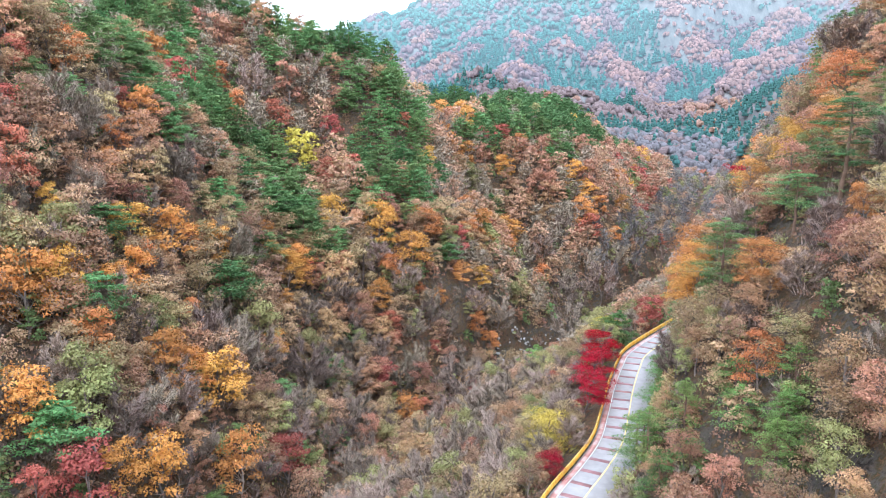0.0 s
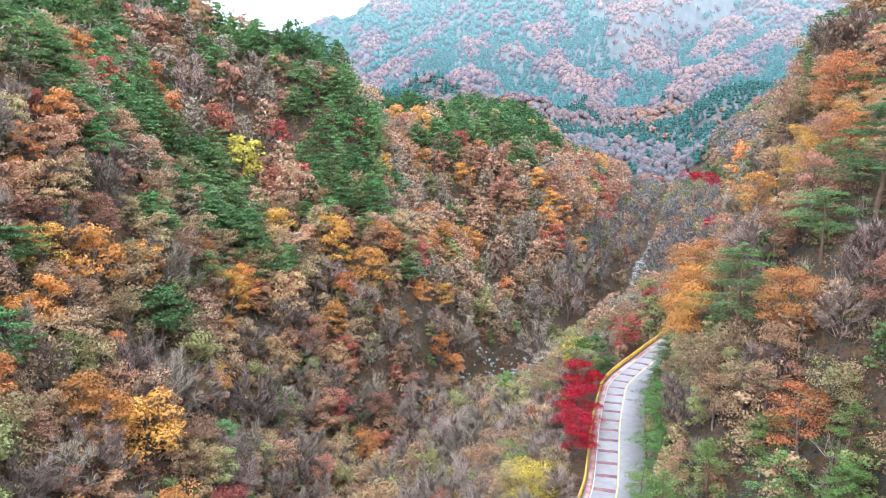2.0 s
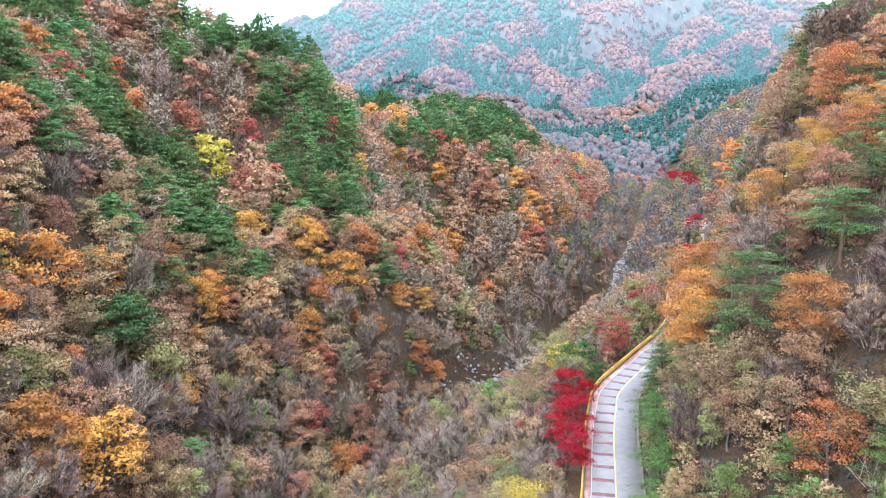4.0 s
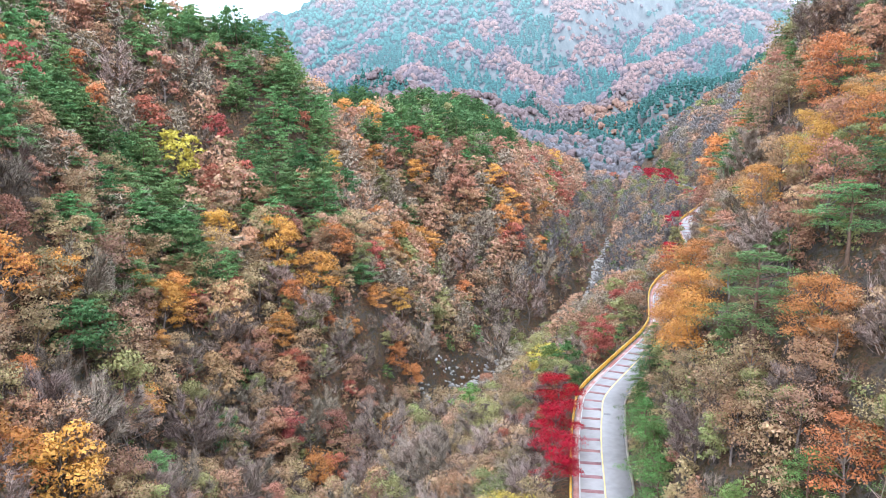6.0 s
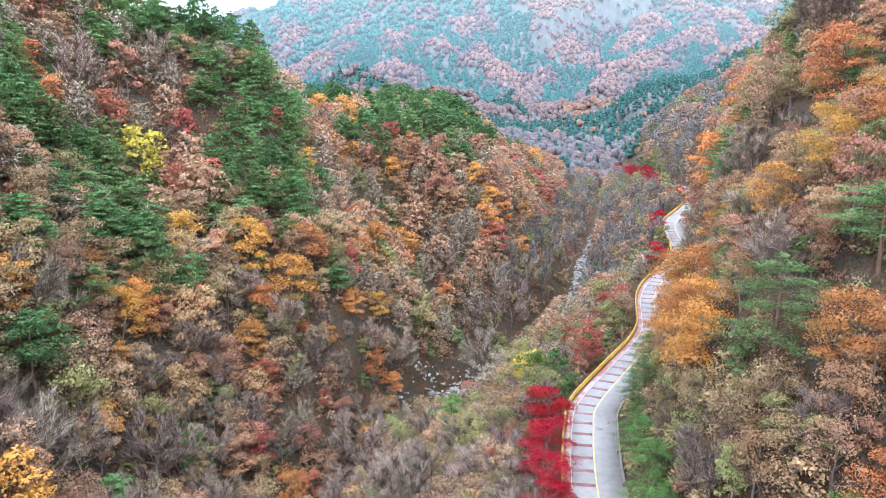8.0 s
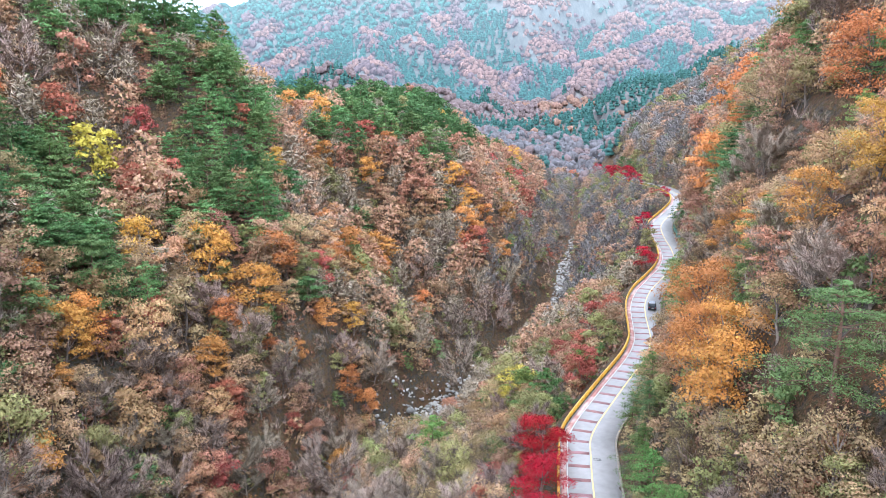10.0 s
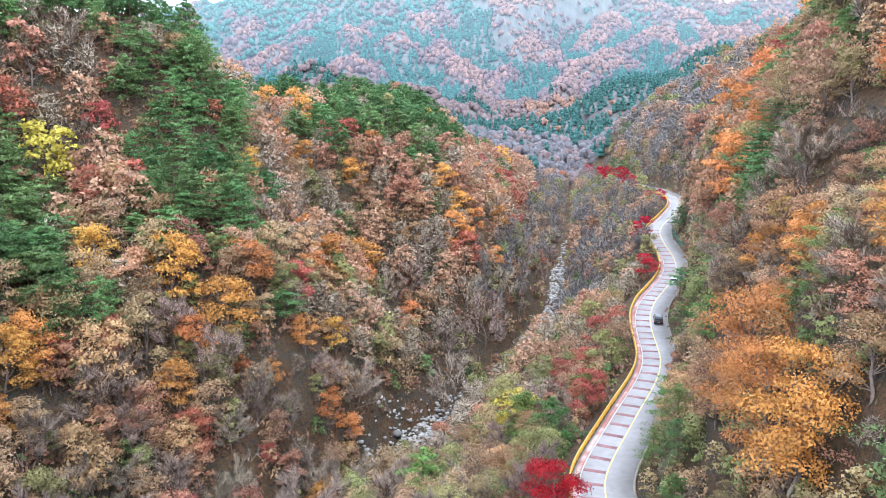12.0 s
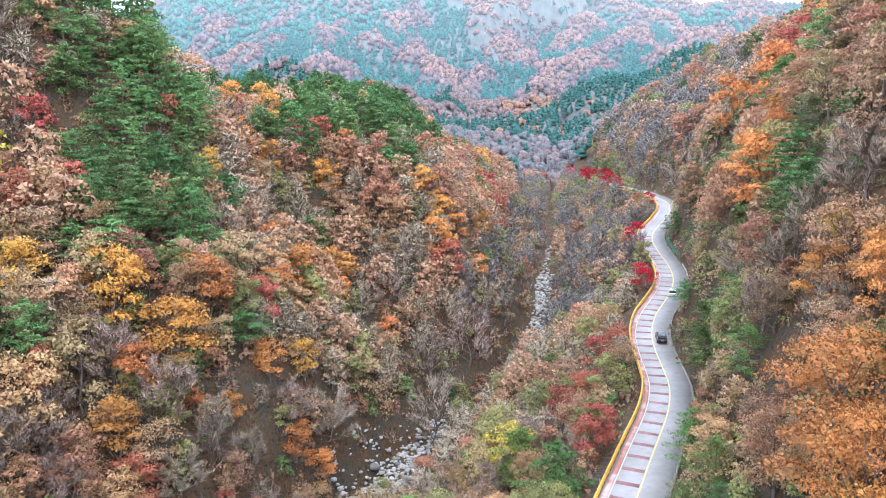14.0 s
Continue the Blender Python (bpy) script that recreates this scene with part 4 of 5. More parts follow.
SHARES = {  # of the wood without pines, zone by zone
    "left_low": (("bare", 0.27), ("brown", 0.33), ("rust", 0.18), ("orange", 0.06), ("gold", 0.05), ("olive", 0.08), ("russet", 0.02), ("pine", 0.03)),
    "left_high": (("bare", 0.38), ("brown", 0.28), ("rust", 0.2), ("orange", 0.03), ("russet", 0.04), ("pine", 0.07)),
    "flank": (("bare", 0.36), ("brown", 0.32), ("rust", 0.2), ("gold", 0.02), ("orange", 0.05), ("olive", 0.03), ("russet", 0.03), ("pine", 0.02)),
    "right": (("bare", 0.24), ("brown", 0.36), ("rust", 0.18), ("orange", 0.09), ("gold", 0.01), ("pine", 0.13), ("olive", 0.08)),
    "upper_right": (("grey", 0.55), ("bare", 0.16), ("brown", 0.12), ("rust", 0.08), ("pine", 0.03), ("olive", 0.04)),
    "upper_valley": (("grey", 0.72), ("bare", 0.10), ("brown", 0.06), ("olive", 0.06), ("shrub", 0.04), ("russet", 0.02)),
    "rust_belt": (("rust", 0.34), ("orange", 0.30), ("gold", 0.08), ("brown", 0.16), ("bare", 0.06), ("pine", 0.06)),
    "near_right": (("brown", 0.13), ("rust", 0.38), ("olive", 0.06), ("orange", 0.14), ("bare", 0.17), ("young_pine", 0.12)),
    "valley": (("bare", 0.46), ("brown", 0.28), ("rust", 0.05), ("olive", 0.12), ("shrub", 0.10), ("russet", 0.04)),
}
spots = []
for x0, x1, y0, y1, cell, seed in ((-170, 20, 60, 250, 4.5, 1), (20, 250, 125, 250, 4.6, 2), (10, 250, 20, 125, 3.7, 4), (-190, 130, 250, 480, 5.6, 3), (130, 330, 250, 480, 4.9, 5), (-75, 30, 110, 205, 7.0, 6)):
    xs, ys = scatter(x0, x1, y0, y1, cell, seed)
    keep = in_sight(xs, ys)
    xs, ys = xs[keep], ys[keep]
    off, along = beside_road(xs, ys)
    dc, _ = near_line(xs, ys, CREEK)
    pw = pinewood(xs, ys)
    hz = height_at(xs, ys)
    for x, y, o, c, p, z in zip(xs, ys, off, dc, pw, hz):
        if -2.5 < o < EDGE + 2.0 or c < (7.5 if 190 < y < 222 else (5.5 if 240 < y < 300 else 2.5)) or o > (52 if y < 230 else 95) or (y > 292 and x < (y - 330) * 0.25 - 45) or crowded(x, y):
            continue
        if y > 455 and o > -40 and o < 40:
            continue
        zone = "right" if o > 0 else ("valley" if o > -34 or c < 17 else ("left_high" if z > 34 and y < 300 else ("flank" if x > -8 else "left_low")))
        if y > 290 and o > 0:
            zone = "upper_right"
        if zone == "valley" and y > 235:
            zone = "upper_valley"
        if o > 34 and 165 < y < 300:
            zone = "rust_belt"
        if o > 0 and y < 125:
            zone = "near_right"
        if rng.uniform() < p:
            kind = "pine"
        else:
            names, shares = zip(*SHARES[zone])
            kind = names[rng.choice(len(names), p=np.array(shares) / sum(shares))]
        s = {"upper_valley": rng.uniform(0.6, 0.95), "valley": rng.uniform(0.6, 1.0) if o > -30 else rng.uniform(0.75, 1.15), "right": rng.uniform(0.7, 1.15)}.get(zone, rng.uniform(0.85, 1.4))
        if o > 0:
            s *= min(1.0, 0.6 + (o - EDGE) / 22)
        if o > 0 and y < 125:
            s *= 0.62
        if kind == "shrub":
            s *= 0.6
        spots.append((float(from_way(x, y)), kind, x, y, z, s))
spots.sort()
rest = {}
MOST = {"bare": 300, "grey": 200, "brown": 260, "rust": 260, "orange": 200, "pine": 290}
for d, kind, x, y, z, s in spots:
    turn = rng.uniform(0, 6.28)
    if count_of.get(kind, 0) < MOST.get(kind, 180):
        tree(kind, x, y, z - 0.1, s, turn, level_at(x, y), rng.uniform(0.85, 1.1))
        count_of[kind] = count_of.get(kind, 0) + 1
    else:
        rest.setdefault(kind, []).append((x, y, z - 0.1, s, turn))


def massed(chunks, x, y, z, s, turn):
    """A tree's faces, moved to its place."""
    v, f, *nor = chunks
    c, n = math.cos(turn), math.sin(turn)
    w = np.stack([(v[:, 0] * c - v[:, 1] * n) * s + x, (v[:, 0] * n + v[:, 1] * c) * s + y, v[:, 2] * s + z], 1)
    return (w, f, *(np.stack([o[:, 0] * c - o[:, 1] * n, o[:, 0] * n + o[:, 1] * c, o[:, 2]], 1) for o in nor))


for kind, some in rest.items():
    crowns, woods = [], []
    for x, y, z, s, turn in some:
        wood, crown = shapes(kind, "remote")[int(x + y) % 2]
        crowns.append(massed(crown, x, y, z, s, turn))
        woods.append(massed(wood, x, y, z, s, turn))
    mat, label, category = WHAT[kind]
    root = tagged(new("distant_" + NAMES[kind] + "s", foliage("crowns", joined(crowns), M[mat])), "distant " + label, "woods", kind="stuff")
    piece("trunks", mesh_of("trunks", *joined(woods), [M["pine_bark" if kind == "pine" else "bark"]]), root)

# ---------------------------------------------------------------- thickets: low crowded growth under and between the trees
xs, ys = scatter(-140, 240, 60, 470, 4.6, 41)
off, _ = beside_road(xs, ys)
dc, _ = near_line(xs, ys, CREEK)
keep = in_sight(xs, ys) & ((off < -3) | (off > EDGE + 3)) & (off < np.where(ys > 300, 75, 50)) & (dc > np.where((ys > 190) & (ys < 224), 7, np.where((ys > 238) & (ys < 302), 4.5, 2.5))) & ~((ys > 292) & (xs < (ys - 330) * 0.25 - 30))
xs, ys = xs[keep], ys[keep]
zs = height_at(xs, ys)
deal = rng.choice(5, len(xs), p=(0.34, 0.22, 0.16, 0.18, 0.10))
for j, (kind, name, label) in enumerate((("brown", "dry_thicket", "low dry brown growth crowding between the trees"), ("rust", "rusty_thicket", "low rust coloured growth between the trees"), ("olive", "olive_thicket", "low yellowish green growth between the trees"),
                                         ("bare", "leafless_thicket", "low leafless grey growth between the trees"), ("shrub", "green_thicket", "low green growth between the trees"))):
    out = [massed(shapes(kind, "distant" if from_way(x, y) < 95 else ("remote" if from_way(x, y) < 130 else "low"))[int(x + 2 * y) % 2][1], x, y, z - 0.6, rng.uniform(0.4, 0.7) * (0.8 if x > 4 and from_way(x, y) < 85 else 1.0), rng.uniform(0, 6.28)) for x, y, z in zip(xs[deal == j], ys[deal == j], zs[deal == j])]
    tagged(new(name, foliage(name, joined(out), M[WHAT[kind][0]])), label, "undergrowth", kind="stuff")

# crowded bushes on the cutting above the road
xs, ys = scatter(0, 220, 70, 470, 2.7, 43)
off, _ = beside_road(xs, ys)
keep = in_sight(xs, ys) & (off > EDGE + 1.2) & (off < EDGE + 10)
xs, ys = xs[keep], ys[keep]
zs = height_at(xs, ys)
deal = rng.choice(3, len(xs), p=(0.42, 0.3, 0.28))
for j, (kind, name, label) in enumerate((("brown", "dry_bushes", "dry brown bushes on the cutting above the road"), ("olive", "olive_bushes", "yellowish green bushes on the cutting above the road"), ("bare", "leafless_bushes", "leafless grey bushes on the cutting above the road"))):
    out = [massed(shapes(kind, "remote" if from_way(x, y) < 140 else "low")[int(x + 2 * y) % 2][1], x, y, z - 0.5, rng.uniform(0.26, 0.46), rng.uniform(0, 6.28)) for x, y, z in zip(xs[deal == j], ys[deal == j], zs[deal == j])]
    tagged(new(name, foliage(name, joined(out), M[WHAT[kind][0]])), label, "undergrowth", kind="stuff")

# ---------------------------------------------------------------- undergrowth
def tuft(seed, n, size, kind):
    r = np.random.RandomState(seed)
    if kind == "twig":
        st = r.normal(0, 0.35, (n, 3)) * [1, 1, 0.2]
        w = r.normal(0, 0.5, (n, 3)) + [0, 0, 0.9]
        w /= np.linalg.norm(w, axis=1)[:, None]
        return slivers(r, st, w, r.uniform(0.8, 2.0, n), size)
    d = r.normal(0, 1, (n, 3))
    d /= np.linalg.norm(d, axis=1)[:, None]
    d[:, 2] = np.abs(d[:, 2])
    return leaves(r, d * [0.95, 0.95, 0.85] * r.uniform(0.6, 1.0, (n, 1)), d, size)


xs, ys = scatter(-150, 230, 25, 420, 1.95, 9)
keep = in_sight(xs, ys)
xs, ys = xs[keep], ys[keep]
off, _ = beside_road(xs, ys)
dc, _ = near_line(xs, ys, CREEK)
keep = ((off < -1.4) | (off > EDGE + 1.0)) & (dc > np.where((ys > 190) & (ys < 222), 5.0, np.where((ys > 240) & (ys < 300), 3.0, 1.0))) & (off < 50) & ~((ys > 292) & (xs < (ys - 330) * 0.25 - 45))
xs, ys, off, dc = xs[keep], ys[keep], off[keep], dc[keep]
zs = height_at(xs, ys)
close = (from_way(xs, ys) < 85) & (xs > 4)
for name, label, mat, share, low, high, form, n, size in (
        ("bare_undergrowth", "grey leafless brushwood covering the valley floor", "twig", 0.24, 1.1, 2.2, "twig", 24, 0.045),
        ("dry_undergrowth", "dry brown bushes covering the slopes", "brown", 0.34, 1.0, 2.0, "leaf", 24, 0.25),
        ("rusty_undergrowth", "rust coloured bushes on the slopes", "rust", 0.22, 0.9, 2.0, "leaf", 26, 0.25),
        ("olive_undergrowth", "olive and yellowish bushes along the bank", "olive", 0.18, 0.8, 1.8, "leaf", 26, 0.25),
        ("green_undergrowth", "green bushes along the road and creek", "moss", 0.09, 0.8, 1.8, "leaf", 26, 0.25)):
    forms = [tuft(k, n, size, form) for k in range(6)]
    fine_forms = [tuft(20 + k, n * 3, size * 0.5, form) for k in range(6)]
    boost = np.where((off > -28) & (off < 16), {"olive": 1.6, "moss": 2.2, "brown": 0.8}.get(mat, 1.0), 1.0 if mat != "moss" else 0.6)
    pick = np.nonzero(rng.uniform(size=len(xs)) < share * boost * np.where(close, 0.6 if mat == "twig" else 1.15, np.where((off < -40) & (ys > 235), 0.36, 0.6)))[0]
    out = [massed((fine_forms if close[k] else forms)[k % 6], xs[k], ys[k], zs[k] - 0.1, rng.uniform(low, high) * (0.8 if close[k] else 1.0), rng.uniform(0, 6.28)) for k in pick]
    tagged(new(name, foliage(name, joined(out), M[mat])), label, "undergrowth", kind="stuff")

# the same wood goes on down the valley, past the sides of the view
xs, ys = scatter(-70, 60, -45, 85, 6.0, 51)
off, _ = beside_road(xs, ys)
dc, _ = near_line(xs, ys, CREEK)
keep = ~in_sight(xs, ys, 6) & ((off < -4) | (off > EDGE + 3)) & (off < 30) & (dc > 4)
xs, ys = xs[keep], ys[keep]
zs = height_at(xs, ys)
deal = rng.choice(4, len(xs), p=(0.4, 0.3, 0.2, 0.1))
for j, kind in enumerate(("brown", "rust", "bare", "pine")):
    out = [massed(shapes(kind, "low")[k % 2][1], x, y, z, rng.uniform(0.7, 0.95), k * 0.7) for k, (x, y, z) in enumerate(zip(xs[deal == j], ys[deal == j], zs[deal == j]))]
    tagged(new("woods_below_" + NAMES[kind] + "s", foliage("crowns", joined(out), M[WHAT[kind][0]])), WHAT[kind][1], "woods", kind="stuff")

# ---------------------------------------------------------------- woods up the valley and on the mountain
FAR = {
    # valley woods: bluish distance haze is mixed into these leaf colours
    "far_pinewood": (leaf("far_pine_wood", (0.06, 0.17, 0.15), 0.02, 0.2, 0.3), "pine woods up the valley, tinted blue-green for haze"),
    "far_brown_wood": (leaf("far_brown_wood", (0.22, 0.165, 0.165), 0.02, 0.2, 0.3), "brown autumn woods up the valley, tinted pinkish for haze"),
    "far_rust_wood": (leaf("far_rust_wood", (0.28, 0.175, 0.13), 0.02, 0.2, 0.3), "orange autumn woods up the valley, dulled for haze"),
    "far_grey_wood": (leaf("far_grey_wood", (0.18, 0.17, 0.185), 0.02, 0.2, 0.3), "bare grey woods in the upper valley, tinted bluish for haze"),
    # mountain woods: haze is in the base colours and in the emission
    "backdrop_pinewood": (haze_painted("haze_painted_pine_wood", (0.025, 0.12, 0.105)), "pine woods on the misty mountain, haze painted in blue-green"),
    "backdrop_brown_wood": (haze_painted("haze_painted_brown_wood", (0.14, 0.095, 0.1)), "brown autumn woods on the misty mountain, painted pinkish with haze"),
    "backdrop_rust_wood": (haze_painted("haze_painted_rust_wood", (0.18, 0.11, 0.09)), "orange autumn woods on the misty mountain, paled by painted haze"),
}


def dome(seed, lobes, n, size, sides, rings):
    """A broad crown far off: a few uneven clumps with sprays breaking their outline."""
    r = np.random.RandomState(seed)
    out, cs, ns = [], [], []
    for k in range(lobes):
        a, reach = 2.4 * k + r.uniform(0, 1), 0.0 if k == 0 else r.uniform(1.4, 2.6)
        c = np.array([math.cos(a) * reach, math.sin(a) * reach, 3.6 if k == 0 else r.uniform(1.6, 3.4)])
        rad = np.array([2.5, 2.5, 2.6]) * r.uniform(0.75, 1.15)
        out.append(lump(r, c, rad, rings, sides, 0.95 if rings > 2 else 0.7))
        d = r.normal(0, 1, (n, 3)) + [0, 0, 0.3]
        d /= np.linalg.norm(d, axis=1)[:, None]
        cs.append(c + d * rad * r.uniform(0.9, 1.1, (n, 1)))
        ns.append(d)
    return joined(out + [leaves(r, np.vstack(cs), np.vstack(ns), size, 0.62, 0.5)])


def fir(seed, n, size):
    """A pine far off: stacked flat clumps, narrowing upwards."""
    r = np.random.RandomState(seed)
    out, cs, ns = [], [], []
    for k in range(4):
        wide = 2.7 - 0.55 * k
        c = np.array([r.uniform(-0.5, 0.5), r.uniform(-0.5, 0.5), 2.2 + 1.9 * k])
        out.append(lump(r, c, np.array([wide, wide, 1.5]), 2, 5, 0.6))
        d = r.normal(0, 1, (n, 3)) * [1, 1, 0.5] + [0, 0, 0.2]
        d /= np.linalg.norm(d, axis=1)[:, None]
        cs.append(c + d * [wide, wide, 1.4] * r.uniform(0.85, 1.15, (n, 1)))
        ns.append(d + [0, 0, 0.4])
    return joined(out + [leaves(r, np.vstack(cs), np.vstack(ns), size, 0.5, 0.5)])


domes = [dome(k, 4, 26, 0.7, 5, 2) for k in range(8)]
far_domes = [dome(k, 3, 6, 1.3, 4, 2) for k in range(8)]
firs = [fir(90 + k, 10, 0.7) for k in range(6)]
far = {k: [] for k in FAR}
for x0, x1, y0, y1, cell, seed in ((-250, 700, 440, 900, 8.5, 31), (-700, 1500, 900, 1400, 10.5, 32), (-1100, 2000, 1400, 2120, 13.5, 33)):
    xs, ys = scatter(x0, x1, y0, y1, cell, seed)
    az = np.degrees(np.arctan2(xs, ys))
    keep = (az > -14) & (az < 42)
    xs, ys = xs[keep], ys[keep]
    zs = height_at(xs, ys)
    off, _ = beside_road(xs, ys)
    patch = rough(xs + 400, ys, 3.2) + 0.5 * rough(xs, ys + 700, 1.4)
    wide = np.where(ys > 930, 55, 25)
    lap = height_at(xs + wide, ys) + height_at(xs - wide, ys) - 2 * zs
    reach = np.where(ys > 930, 60, 30)
    slope = (height_at(xs + reach, ys) - height_at(xs - reach, ys)) / (2 * reach)
    hill, hz = near_line(xs, ys, np.array([(640, 960, 0), (510, 881, 0), (442, 807, 0), (379, 763, 0), (328, 722, 0), (283, 700, 0), (262, 685, 0)], float))
    for x, y, z, p, l_, hd, o, sl in zip(xs, ys, zs, patch, lap, hill, off, slope):
        if -3 < o < EDGE + 3 and y < 436:
            continue
        u = rng.uniform()
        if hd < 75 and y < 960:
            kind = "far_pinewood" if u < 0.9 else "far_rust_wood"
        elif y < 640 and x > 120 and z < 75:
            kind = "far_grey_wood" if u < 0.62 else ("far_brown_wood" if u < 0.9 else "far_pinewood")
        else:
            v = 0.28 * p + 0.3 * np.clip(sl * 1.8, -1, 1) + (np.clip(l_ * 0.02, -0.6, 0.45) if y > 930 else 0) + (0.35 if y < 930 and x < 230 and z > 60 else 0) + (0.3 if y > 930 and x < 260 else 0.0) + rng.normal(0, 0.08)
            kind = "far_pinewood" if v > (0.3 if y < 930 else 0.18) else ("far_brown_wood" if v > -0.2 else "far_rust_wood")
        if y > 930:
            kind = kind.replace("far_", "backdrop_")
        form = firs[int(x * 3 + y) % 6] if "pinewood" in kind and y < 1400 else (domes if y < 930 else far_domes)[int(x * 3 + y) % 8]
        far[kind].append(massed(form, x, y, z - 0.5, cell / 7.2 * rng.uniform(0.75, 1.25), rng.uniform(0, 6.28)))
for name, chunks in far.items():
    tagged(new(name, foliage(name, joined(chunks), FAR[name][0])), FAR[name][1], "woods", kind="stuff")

# ---------------------------------------------------------------- what lies on and beside the road
def s_of(y):
    return float(np.interp(y, RAIL[:, 1], RAIL_S))


# dark red bands across the lane that leads downhill
for s in np.arange(s_of(66), s_of(268), 3.75):
    s = 272.5 + 3.75 * round((s - 272.5) / 3.75)
    piece("band", strip("band", 1.28, CENTRE - 0.2, 0.007, s - 0.42, s + 0.42, M["stripe"], 0.42, 0.005), road)
p, turn = on_road(229.7, 5.1, 0.004)
bm = bmesh.new()
for j in range(7):
    box(bm, (0.06, 0.5, 0.02), (-0.45 + 0.15 * j, 0, 0))
box(bm, (1.06, 0.06, 0.02), (0, 0.27, 0))
box(bm, (1.06, 0.06, 0.02), (0, -0.27, 0))
M["iron"] = shader("dark_iron", (0.05, 0.05, 0.05), 0.6, 3.0, 0.8, 1.2)
grate = piece("drain_grate", from_bm("drain_grate", bm, M["iron"]), road, "dark iron drain grate")
grate.matrix_basis = Matrix.Translation(p) @ Matrix.Rotation(turn, 4, "Z")

# the roller barrier: yellow drums turning on posts between two rails
barrier = thing("roller_barrier", "yellow roller barrier along the valley edge of the road", "barrier")
rings = [(0.10, -0.30), (0.17, -0.27), (0.19, -0.2), (0.165, -0.05), (0.165, 0.05), (0.19, 0.2), (0.17, 0.27), (0.10, 0.30)]
drum_v, drum_f = [], []
for r, z in rings:
    drum_v += [(r * math.cos(a), r * math.sin(a), z) for a in np.arange(8) * math.pi / 4]
for i in range(len(rings) - 1):
    drum_f += [(8 * i + j, 8 * i + (j + 1) % 8, 8 * i + 8 + (j + 1) % 8, 8 * i + 8 + j) for j in range(8)]
drum_v, drum_f = np.array(drum_v), np.array(drum_f)
drum = mesh_of("roller", drum_v, drum_f, [M["roller"]], smooth=True)
bm = bmesh.new()
box(bm, (0.12, 0.12, 1.35), (0, 0, 0.4), bevel=0.015)
post = from_bm("post", bm, M["steel"])
M["yellow_steel"] = shader("yellow_painted_steel", (0.72, 0.45, 0.1), 0.5, 1.0, 0.8, 1.1)
far_drums = []
S0, S1, SN = s_of(62), s_of(431), s_of(236)
n = 0
for s in np.arange(S0, S1, 0.72):
    p, turn = on_road(s, 0.0)
    if n % 3 == 0:
        ob = piece("post", post, barrier)
        ob.matrix_basis = Matrix.Translation(p) @ Matrix.Rotation(turn, 4, "Z")
    q, _ = on_road(s + 0.36, 0.0, 0.62)
    if s < SN:
        piece("roller", drum, barrier).matrix_basis = Matrix.Translation(q)
    else:
        far_drums.append((drum_v + np.array(q), drum_f))
    n += 1
tagged(piece("roller_row", mesh_of("roller_row", *joined(far_drums), [M["roller"]], smooth=True), barrier), kind="stuff")
for up in (0.24, 0.98):
    piece("rail", strip("rail", -0.06, 0.06, up + 0.05, S0, S1, M["yellow_steel"], 1.5, 0.08), barrier)

# the rail on the hill side
side_rail = thing("guard_rail", "grey steel guard rail on the hill side of the bend", "guard rail")
for s in np.arange(336, 362, 2.0):
    p, turn = on_road(s, EDGE + 0.15)
    piece("post", post, side_rail).matrix_basis = Matrix.Translation(p) @ Matrix.Rotation(turn, 4, "Z")
for up in (0.62, 0.9):
    piece("beam", strip("beam", EDGE + 0.05, EDGE + 0.12, up, 335, 361, M["steel"], 1.0, 0.2), side_rail)

# green net fence above the cut
M["green_net"] = shader("green_netting", (0.06, 0.2, 0.15), 0.8, 1.5, 0.8, 1.2)
fence = thing("net_fence", "green wire net fence on steel posts beside the bend", "fence")
F0, F1 = s_of(246), s_of(272)
bm = bmesh.new()
box(bm, (0.08, 0.08, 2.4), (0, 0, 0.9))
pole = from_bm("post", bm, M["green_net"])
for s in np.arange(F0, F1 + 0.1, 2.5):
    p, turn = on_road(s, EDGE + 0.6)
    piece("post", pole, fence).matrix_basis = Matrix.Translation(p) @ Matrix.Rotation(turn, 4, "Z")
for j in range(9):
    piece("wire", strip("wire", EDGE + 0.585, EDGE + 0.615, 0.25 + 0.21 * j, F0, F1, M["green_net"], 2.5, 0.06), fence)

# a red marker at the edge
M["red_paint"] = shader("red_paint", (0.6, 0.05, 0.05), 0.5, 1.5, 0.85, 1.1)
p, turn = on_road(332, EDGE + 0.2)
marker = thing("road_marker", "red warning marker on a short grey post", "road sign", at=p, turn=turn)
bm = bmesh.new()
box(bm, (0.08, 0.08, 1.0), (0, 0, 0.45), bevel=0.01)
piece("post", from_bm("post", bm, M["steel"]), marker)
bm = bmesh.new()
box(bm, (0.75, 0.05, 0.95), (0, -0.07, 1.2), bevel=0.02)
piece("panel", from_bm("panel", bm, M["red_paint"]), marker)

# ---------------------------------------------------------------- cars
M["glass"] = shader("tinted_glass", (0.02, 0.025, 0.03), 0.08)
M["tyre"] = shader("tyre_rubber", (0.03, 0.03, 0.03), 0.9, 3.0)
M["rim"] = shader("alloy_rim", (0.5, 0.5, 0.5), 0.35, metal=0.9)
M["silver"] = shader("silver_car_paint", (0.62, 0.63, 0.64), 0.3, metal=0.3)
M["black_paint"] = shader("black_car_paint", (0.025, 0.027, 0.03), 0.25)
M["red_lamp"] = shader("red_lamp_glass", (0.4, 0.02, 0.02), 0.2)
M["white_lamp"] = shader("clear_lamp_glass", (0.7, 0.7, 0.7), 0.15)


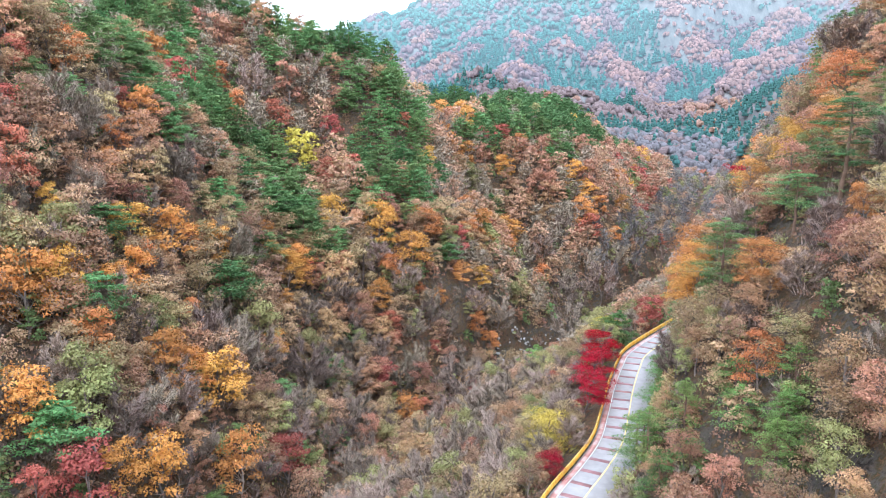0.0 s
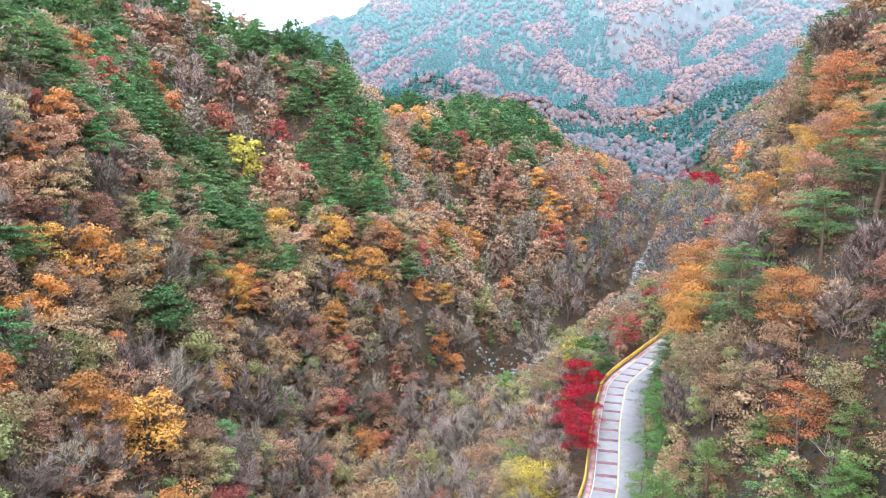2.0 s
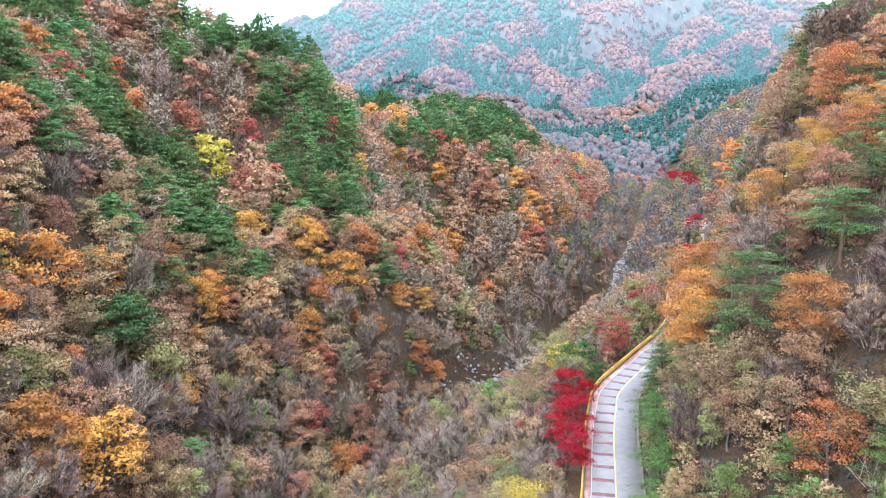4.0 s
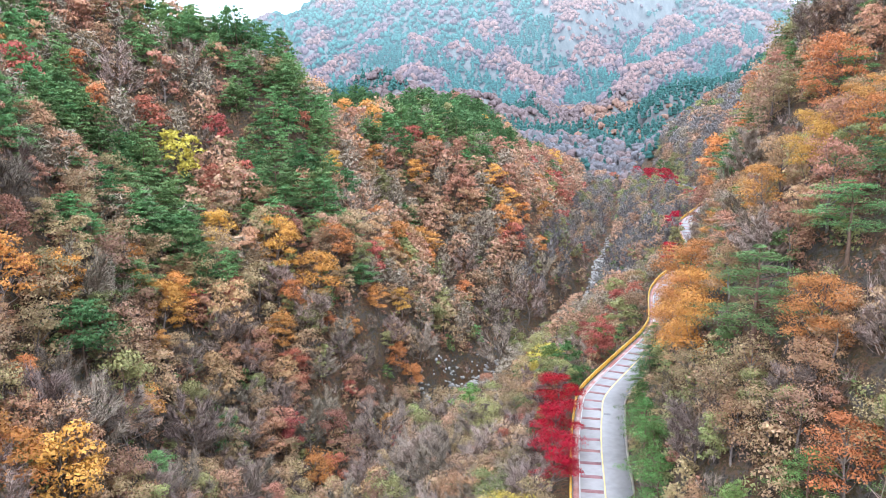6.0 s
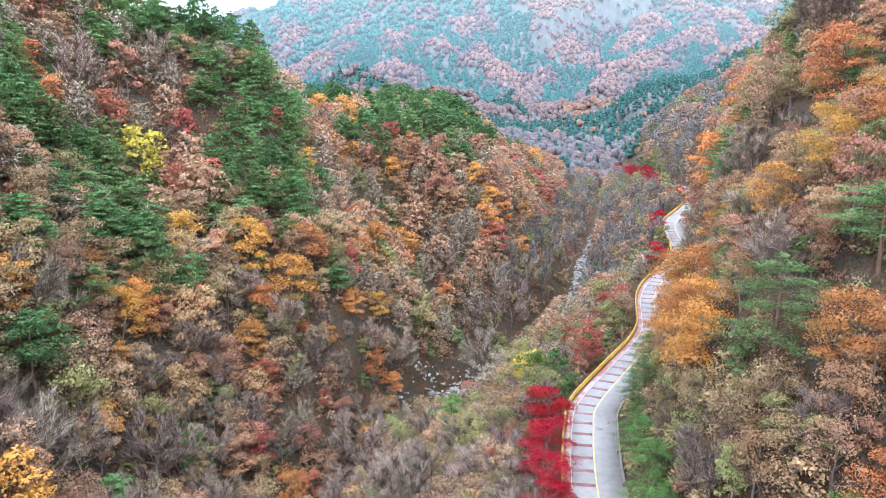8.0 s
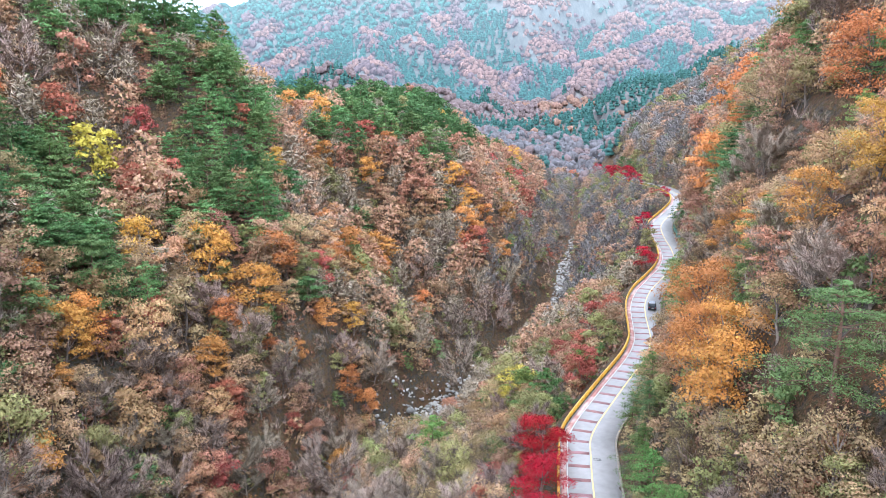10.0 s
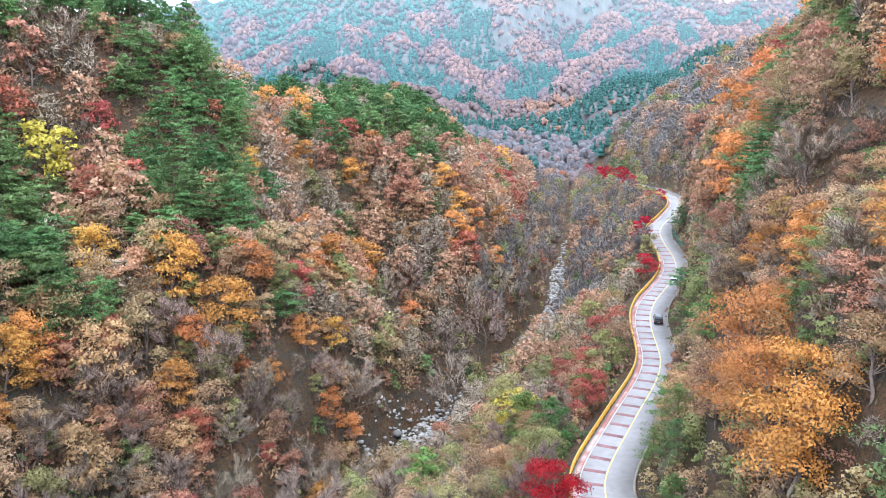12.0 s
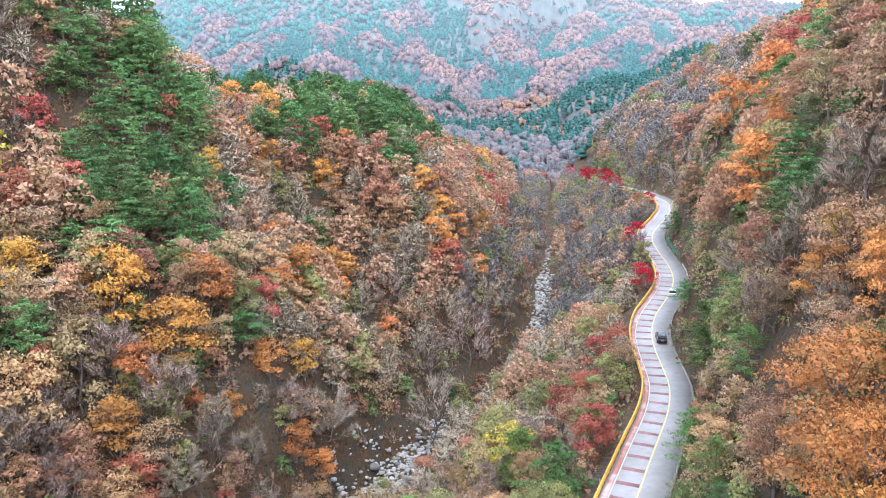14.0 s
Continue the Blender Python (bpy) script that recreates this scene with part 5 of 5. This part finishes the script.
def loft(sections):
    """A skin over cross-sections: each is y, half width at the bottom and the top, z of the bottom and the top."""
    bm = bmesh.new()
    rows = []
    for y, wb, wt, z0, z1 in sections:
        c = 0.12 * (z1 - z0)
        rows.append([bm.verts.new(v) for v in ((-wb, y, z0), (-wb, y, z0 + (z1 - z0) * 0.55), (-wt, y, z1 - c), (-wt + c, y, z1), (wt - c, y, z1), (wt, y, z1 - c), (wb, y, z0 + (z1 - z0) * 0.55), (wb, y, z0))])
    for a, b in zip(rows, rows[1:]):
        for j in range(8):
            bm.faces.new((a[j], a[(j + 1) % 8], b[(j + 1) % 8], b[j]))
    bm.faces.new(rows[0][::-1])
    bm.faces.new(rows[-1])
    bmesh.ops.recalc_face_normals(bm, faces=bm.faces)
    return bm


def car(label, paint, s, off):
    p, turn = on_road(s, off, 0.008)
    ob = thing("car", label, "car", "cars on the road", p, turn)
    ob.rotation_euler.x = math.atan2(float(on_road(s + 2, off)[0].z - p.z), 2.0)
    body = piece("body", from_bm("body", loft([(-2.3, 0.78, 0.72, 0.45, 0.95), (-2.15, 0.9, 0.84, 0.3, 1.05), (-1.3, 0.93, 0.86, 0.25, 1.08), (0.9, 0.93, 0.86, 0.25, 1.05), (1.9, 0.9, 0.8, 0.28, 0.98), (2.2, 0.78, 0.68, 0.4, 0.85)]), paint), ob)
    piece("cabin", from_bm("cabin", loft([(-2.1, 0.84, 0.66, 1.03, 1.3), (-1.85, 0.84, 0.66, 1.03, 1.55), (-1.5, 0.84, 0.68, 1.03, 1.62), (0.1, 0.84, 0.68, 1.03, 1.6), (0.35, 0.84, 0.66, 1.03, 1.5), (1.05, 0.84, 0.7, 1.03, 1.08)]), M["glass"]), ob, "dark tinted glass cabin")
    piece("roof", from_bm("roof", loft([(-1.9, 0.68, 0.62, 1.56, 1.62), (-1.4, 0.7, 0.64, 1.6, 1.68), (0.05, 0.7, 0.64, 1.58, 1.66), (0.3, 0.66, 0.6, 1.5, 1.58)]), paint), ob)
    for x in (-0.72, 0.72):
        for y, z, t in ((-1.98, 1.28, 20), (-0.75, 1.3, 0), (0.72, 1.28, -40)):
            bm = bmesh.new()
            box(bm, (0.07, 0.09, 0.6 if t != -40 else 0.85), (x * 1.04, y, z), Matrix.Rotation(radians(-t), 4, "X"), 0.015)
            piece("pillar", from_bm("pillar", bm, paint), ob)
        for y, mat, name in ((-2.26, "red_lamp", "tail_light"), (2.1, "white_lamp", "headlight")):
            bm = bmesh.new()
            box(bm, (0.28, 0.12, 0.2), (x * 0.92, y, 0.82), bevel=0.03)
            piece(name, from_bm(name, bm, M[mat]), body)
        for y in (-1.4, 1.4):
            bm = bmesh.new()
            bmesh.ops.create_cone(bm, cap_ends=True, segments=20, radius1=0.35, radius2=0.35, depth=0.24, matrix=Matrix.Translation((x * 1.16, y, 0.35)) @ Matrix.Rotation(radians(90), 4, "Y"))
            wheel = piece("wheel", from_bm("wheel", bm, M["tyre"]), ob)
            bm = bmesh.new()
            bmesh.ops.create_cone(bm, cap_ends=True, segments=16, radius1=0.22, radius2=0.22, depth=0.26, matrix=Matrix.Translation((x * 1.16, y, 0.35)) @ Matrix.Rotation(radians(90), 4, "Y"))
            piece("rim", from_bm("rim", bm, M["rim"]), wheel)
    bm = bmesh.new()
    box(bm, (0.5, 0.03, 0.12), (0, -2.31, 0.72))
    piece("number_plate", from_bm("number_plate", bm, M["white_line"]), ob)
    return ob


car("silver grey sport utility car driving up the road", M["silver"], 337.5, 5.4)
car("black sport utility car driving up the road", M["black_paint"], 306.0, 5.9)

# ---------------------------------------------------------------- stones of the creek
def stone(seed, squash=0.65, fine_=2):
    bm = bmesh.new()
    bmesh.ops.create_icosphere(bm, subdivisions=fine_, radius=0.5)
    r = np.random.RandomState(seed)
    cuts = r.normal(0, 1, (7, 3))
    cuts /= np.linalg.norm(cuts, axis=1)[:, None]
    for v in bm.verts:
        c = np.array(v.co)
        for d in cuts:
            over = c @ d - 0.36
            if over > 0:
                c = c - d * over * 0.9
        v.co = c * [1.15, 0.9, squash]
    vs = np.array([v.co[:] for v in bm.verts])
    bm.verts.index_update()
    fs = np.array([[v.index for v in f.verts] for f in bm.faces])
    bm.free()
    return vs, fs


stones = [stone(k) for k in range(6)]
pebbles = [stone(40 + k, 0.65, 1) for k in range(6)]
stone_mesh = [mesh_of("boulder", *s, [M["rock"]]) for s in stones]
creek_line = glide(CREEK, 1.0)
small = []
r = np.random.RandomState(77)
for k, c in enumerate(creek_line):
    if not (120 < c[1] < 330):
        continue
    wide = 6.0 if 190 < c[1] < 222 else (2.7 if 238 < c[1] < 300 else 1.4)
    for j in range(20 if wide > 5 else (9 if wide > 2 else 2)):
        x, y = c[0] + r.uniform(-wide, wide), c[1] + r.uniform(-wide, wide) * 0.6
        z = float(height_at(x, y)[0])
        size = r.uniform(0.35, 1.0) ** 1.5 * 1.3
        m = Matrix.LocRotScale((x, y, z + size * 0.12), Euler((r.uniform(-0.3, 0.3), r.uniform(-0.3, 0.3), r.uniform(0, 6.28))), (size * r.uniform(0.8, 1.3), size, size * r.uniform(0.7, 1.1)))
        v, f = pebbles[(k + j) % 6]
        small.append((v @ np.array(m.to_3x3()).T + np.array(m.translation), f))
    if k % (2 if wide > 2 else 7) == 0:
        x, y = c[0] + r.uniform(-wide, wide) * 0.8, c[1]
        size = r.uniform(1.2, 2.4)
        z = float(height_at(x, y)[0])
        ob = new("boulder", stone_mesh[k % 6])
        ob.matrix_basis = Matrix.LocRotScale((x, y, z + 0.1 * size), Euler((r.uniform(-0.2, 0.2), r.uniform(-0.2, 0.2), r.uniform(0, 6.28))), (size, size * r.uniform(0.8, 1.1), size))
        tagged(ob, "pale grey granite boulder in the stony creek bed", "boulder", "creek boulders")
tagged(new("creek_stones", mesh_of("creek_stones", *joined(small), [M["rock"]])), "pale rounded stones filling the creek bed", "stones", kind="stuff")
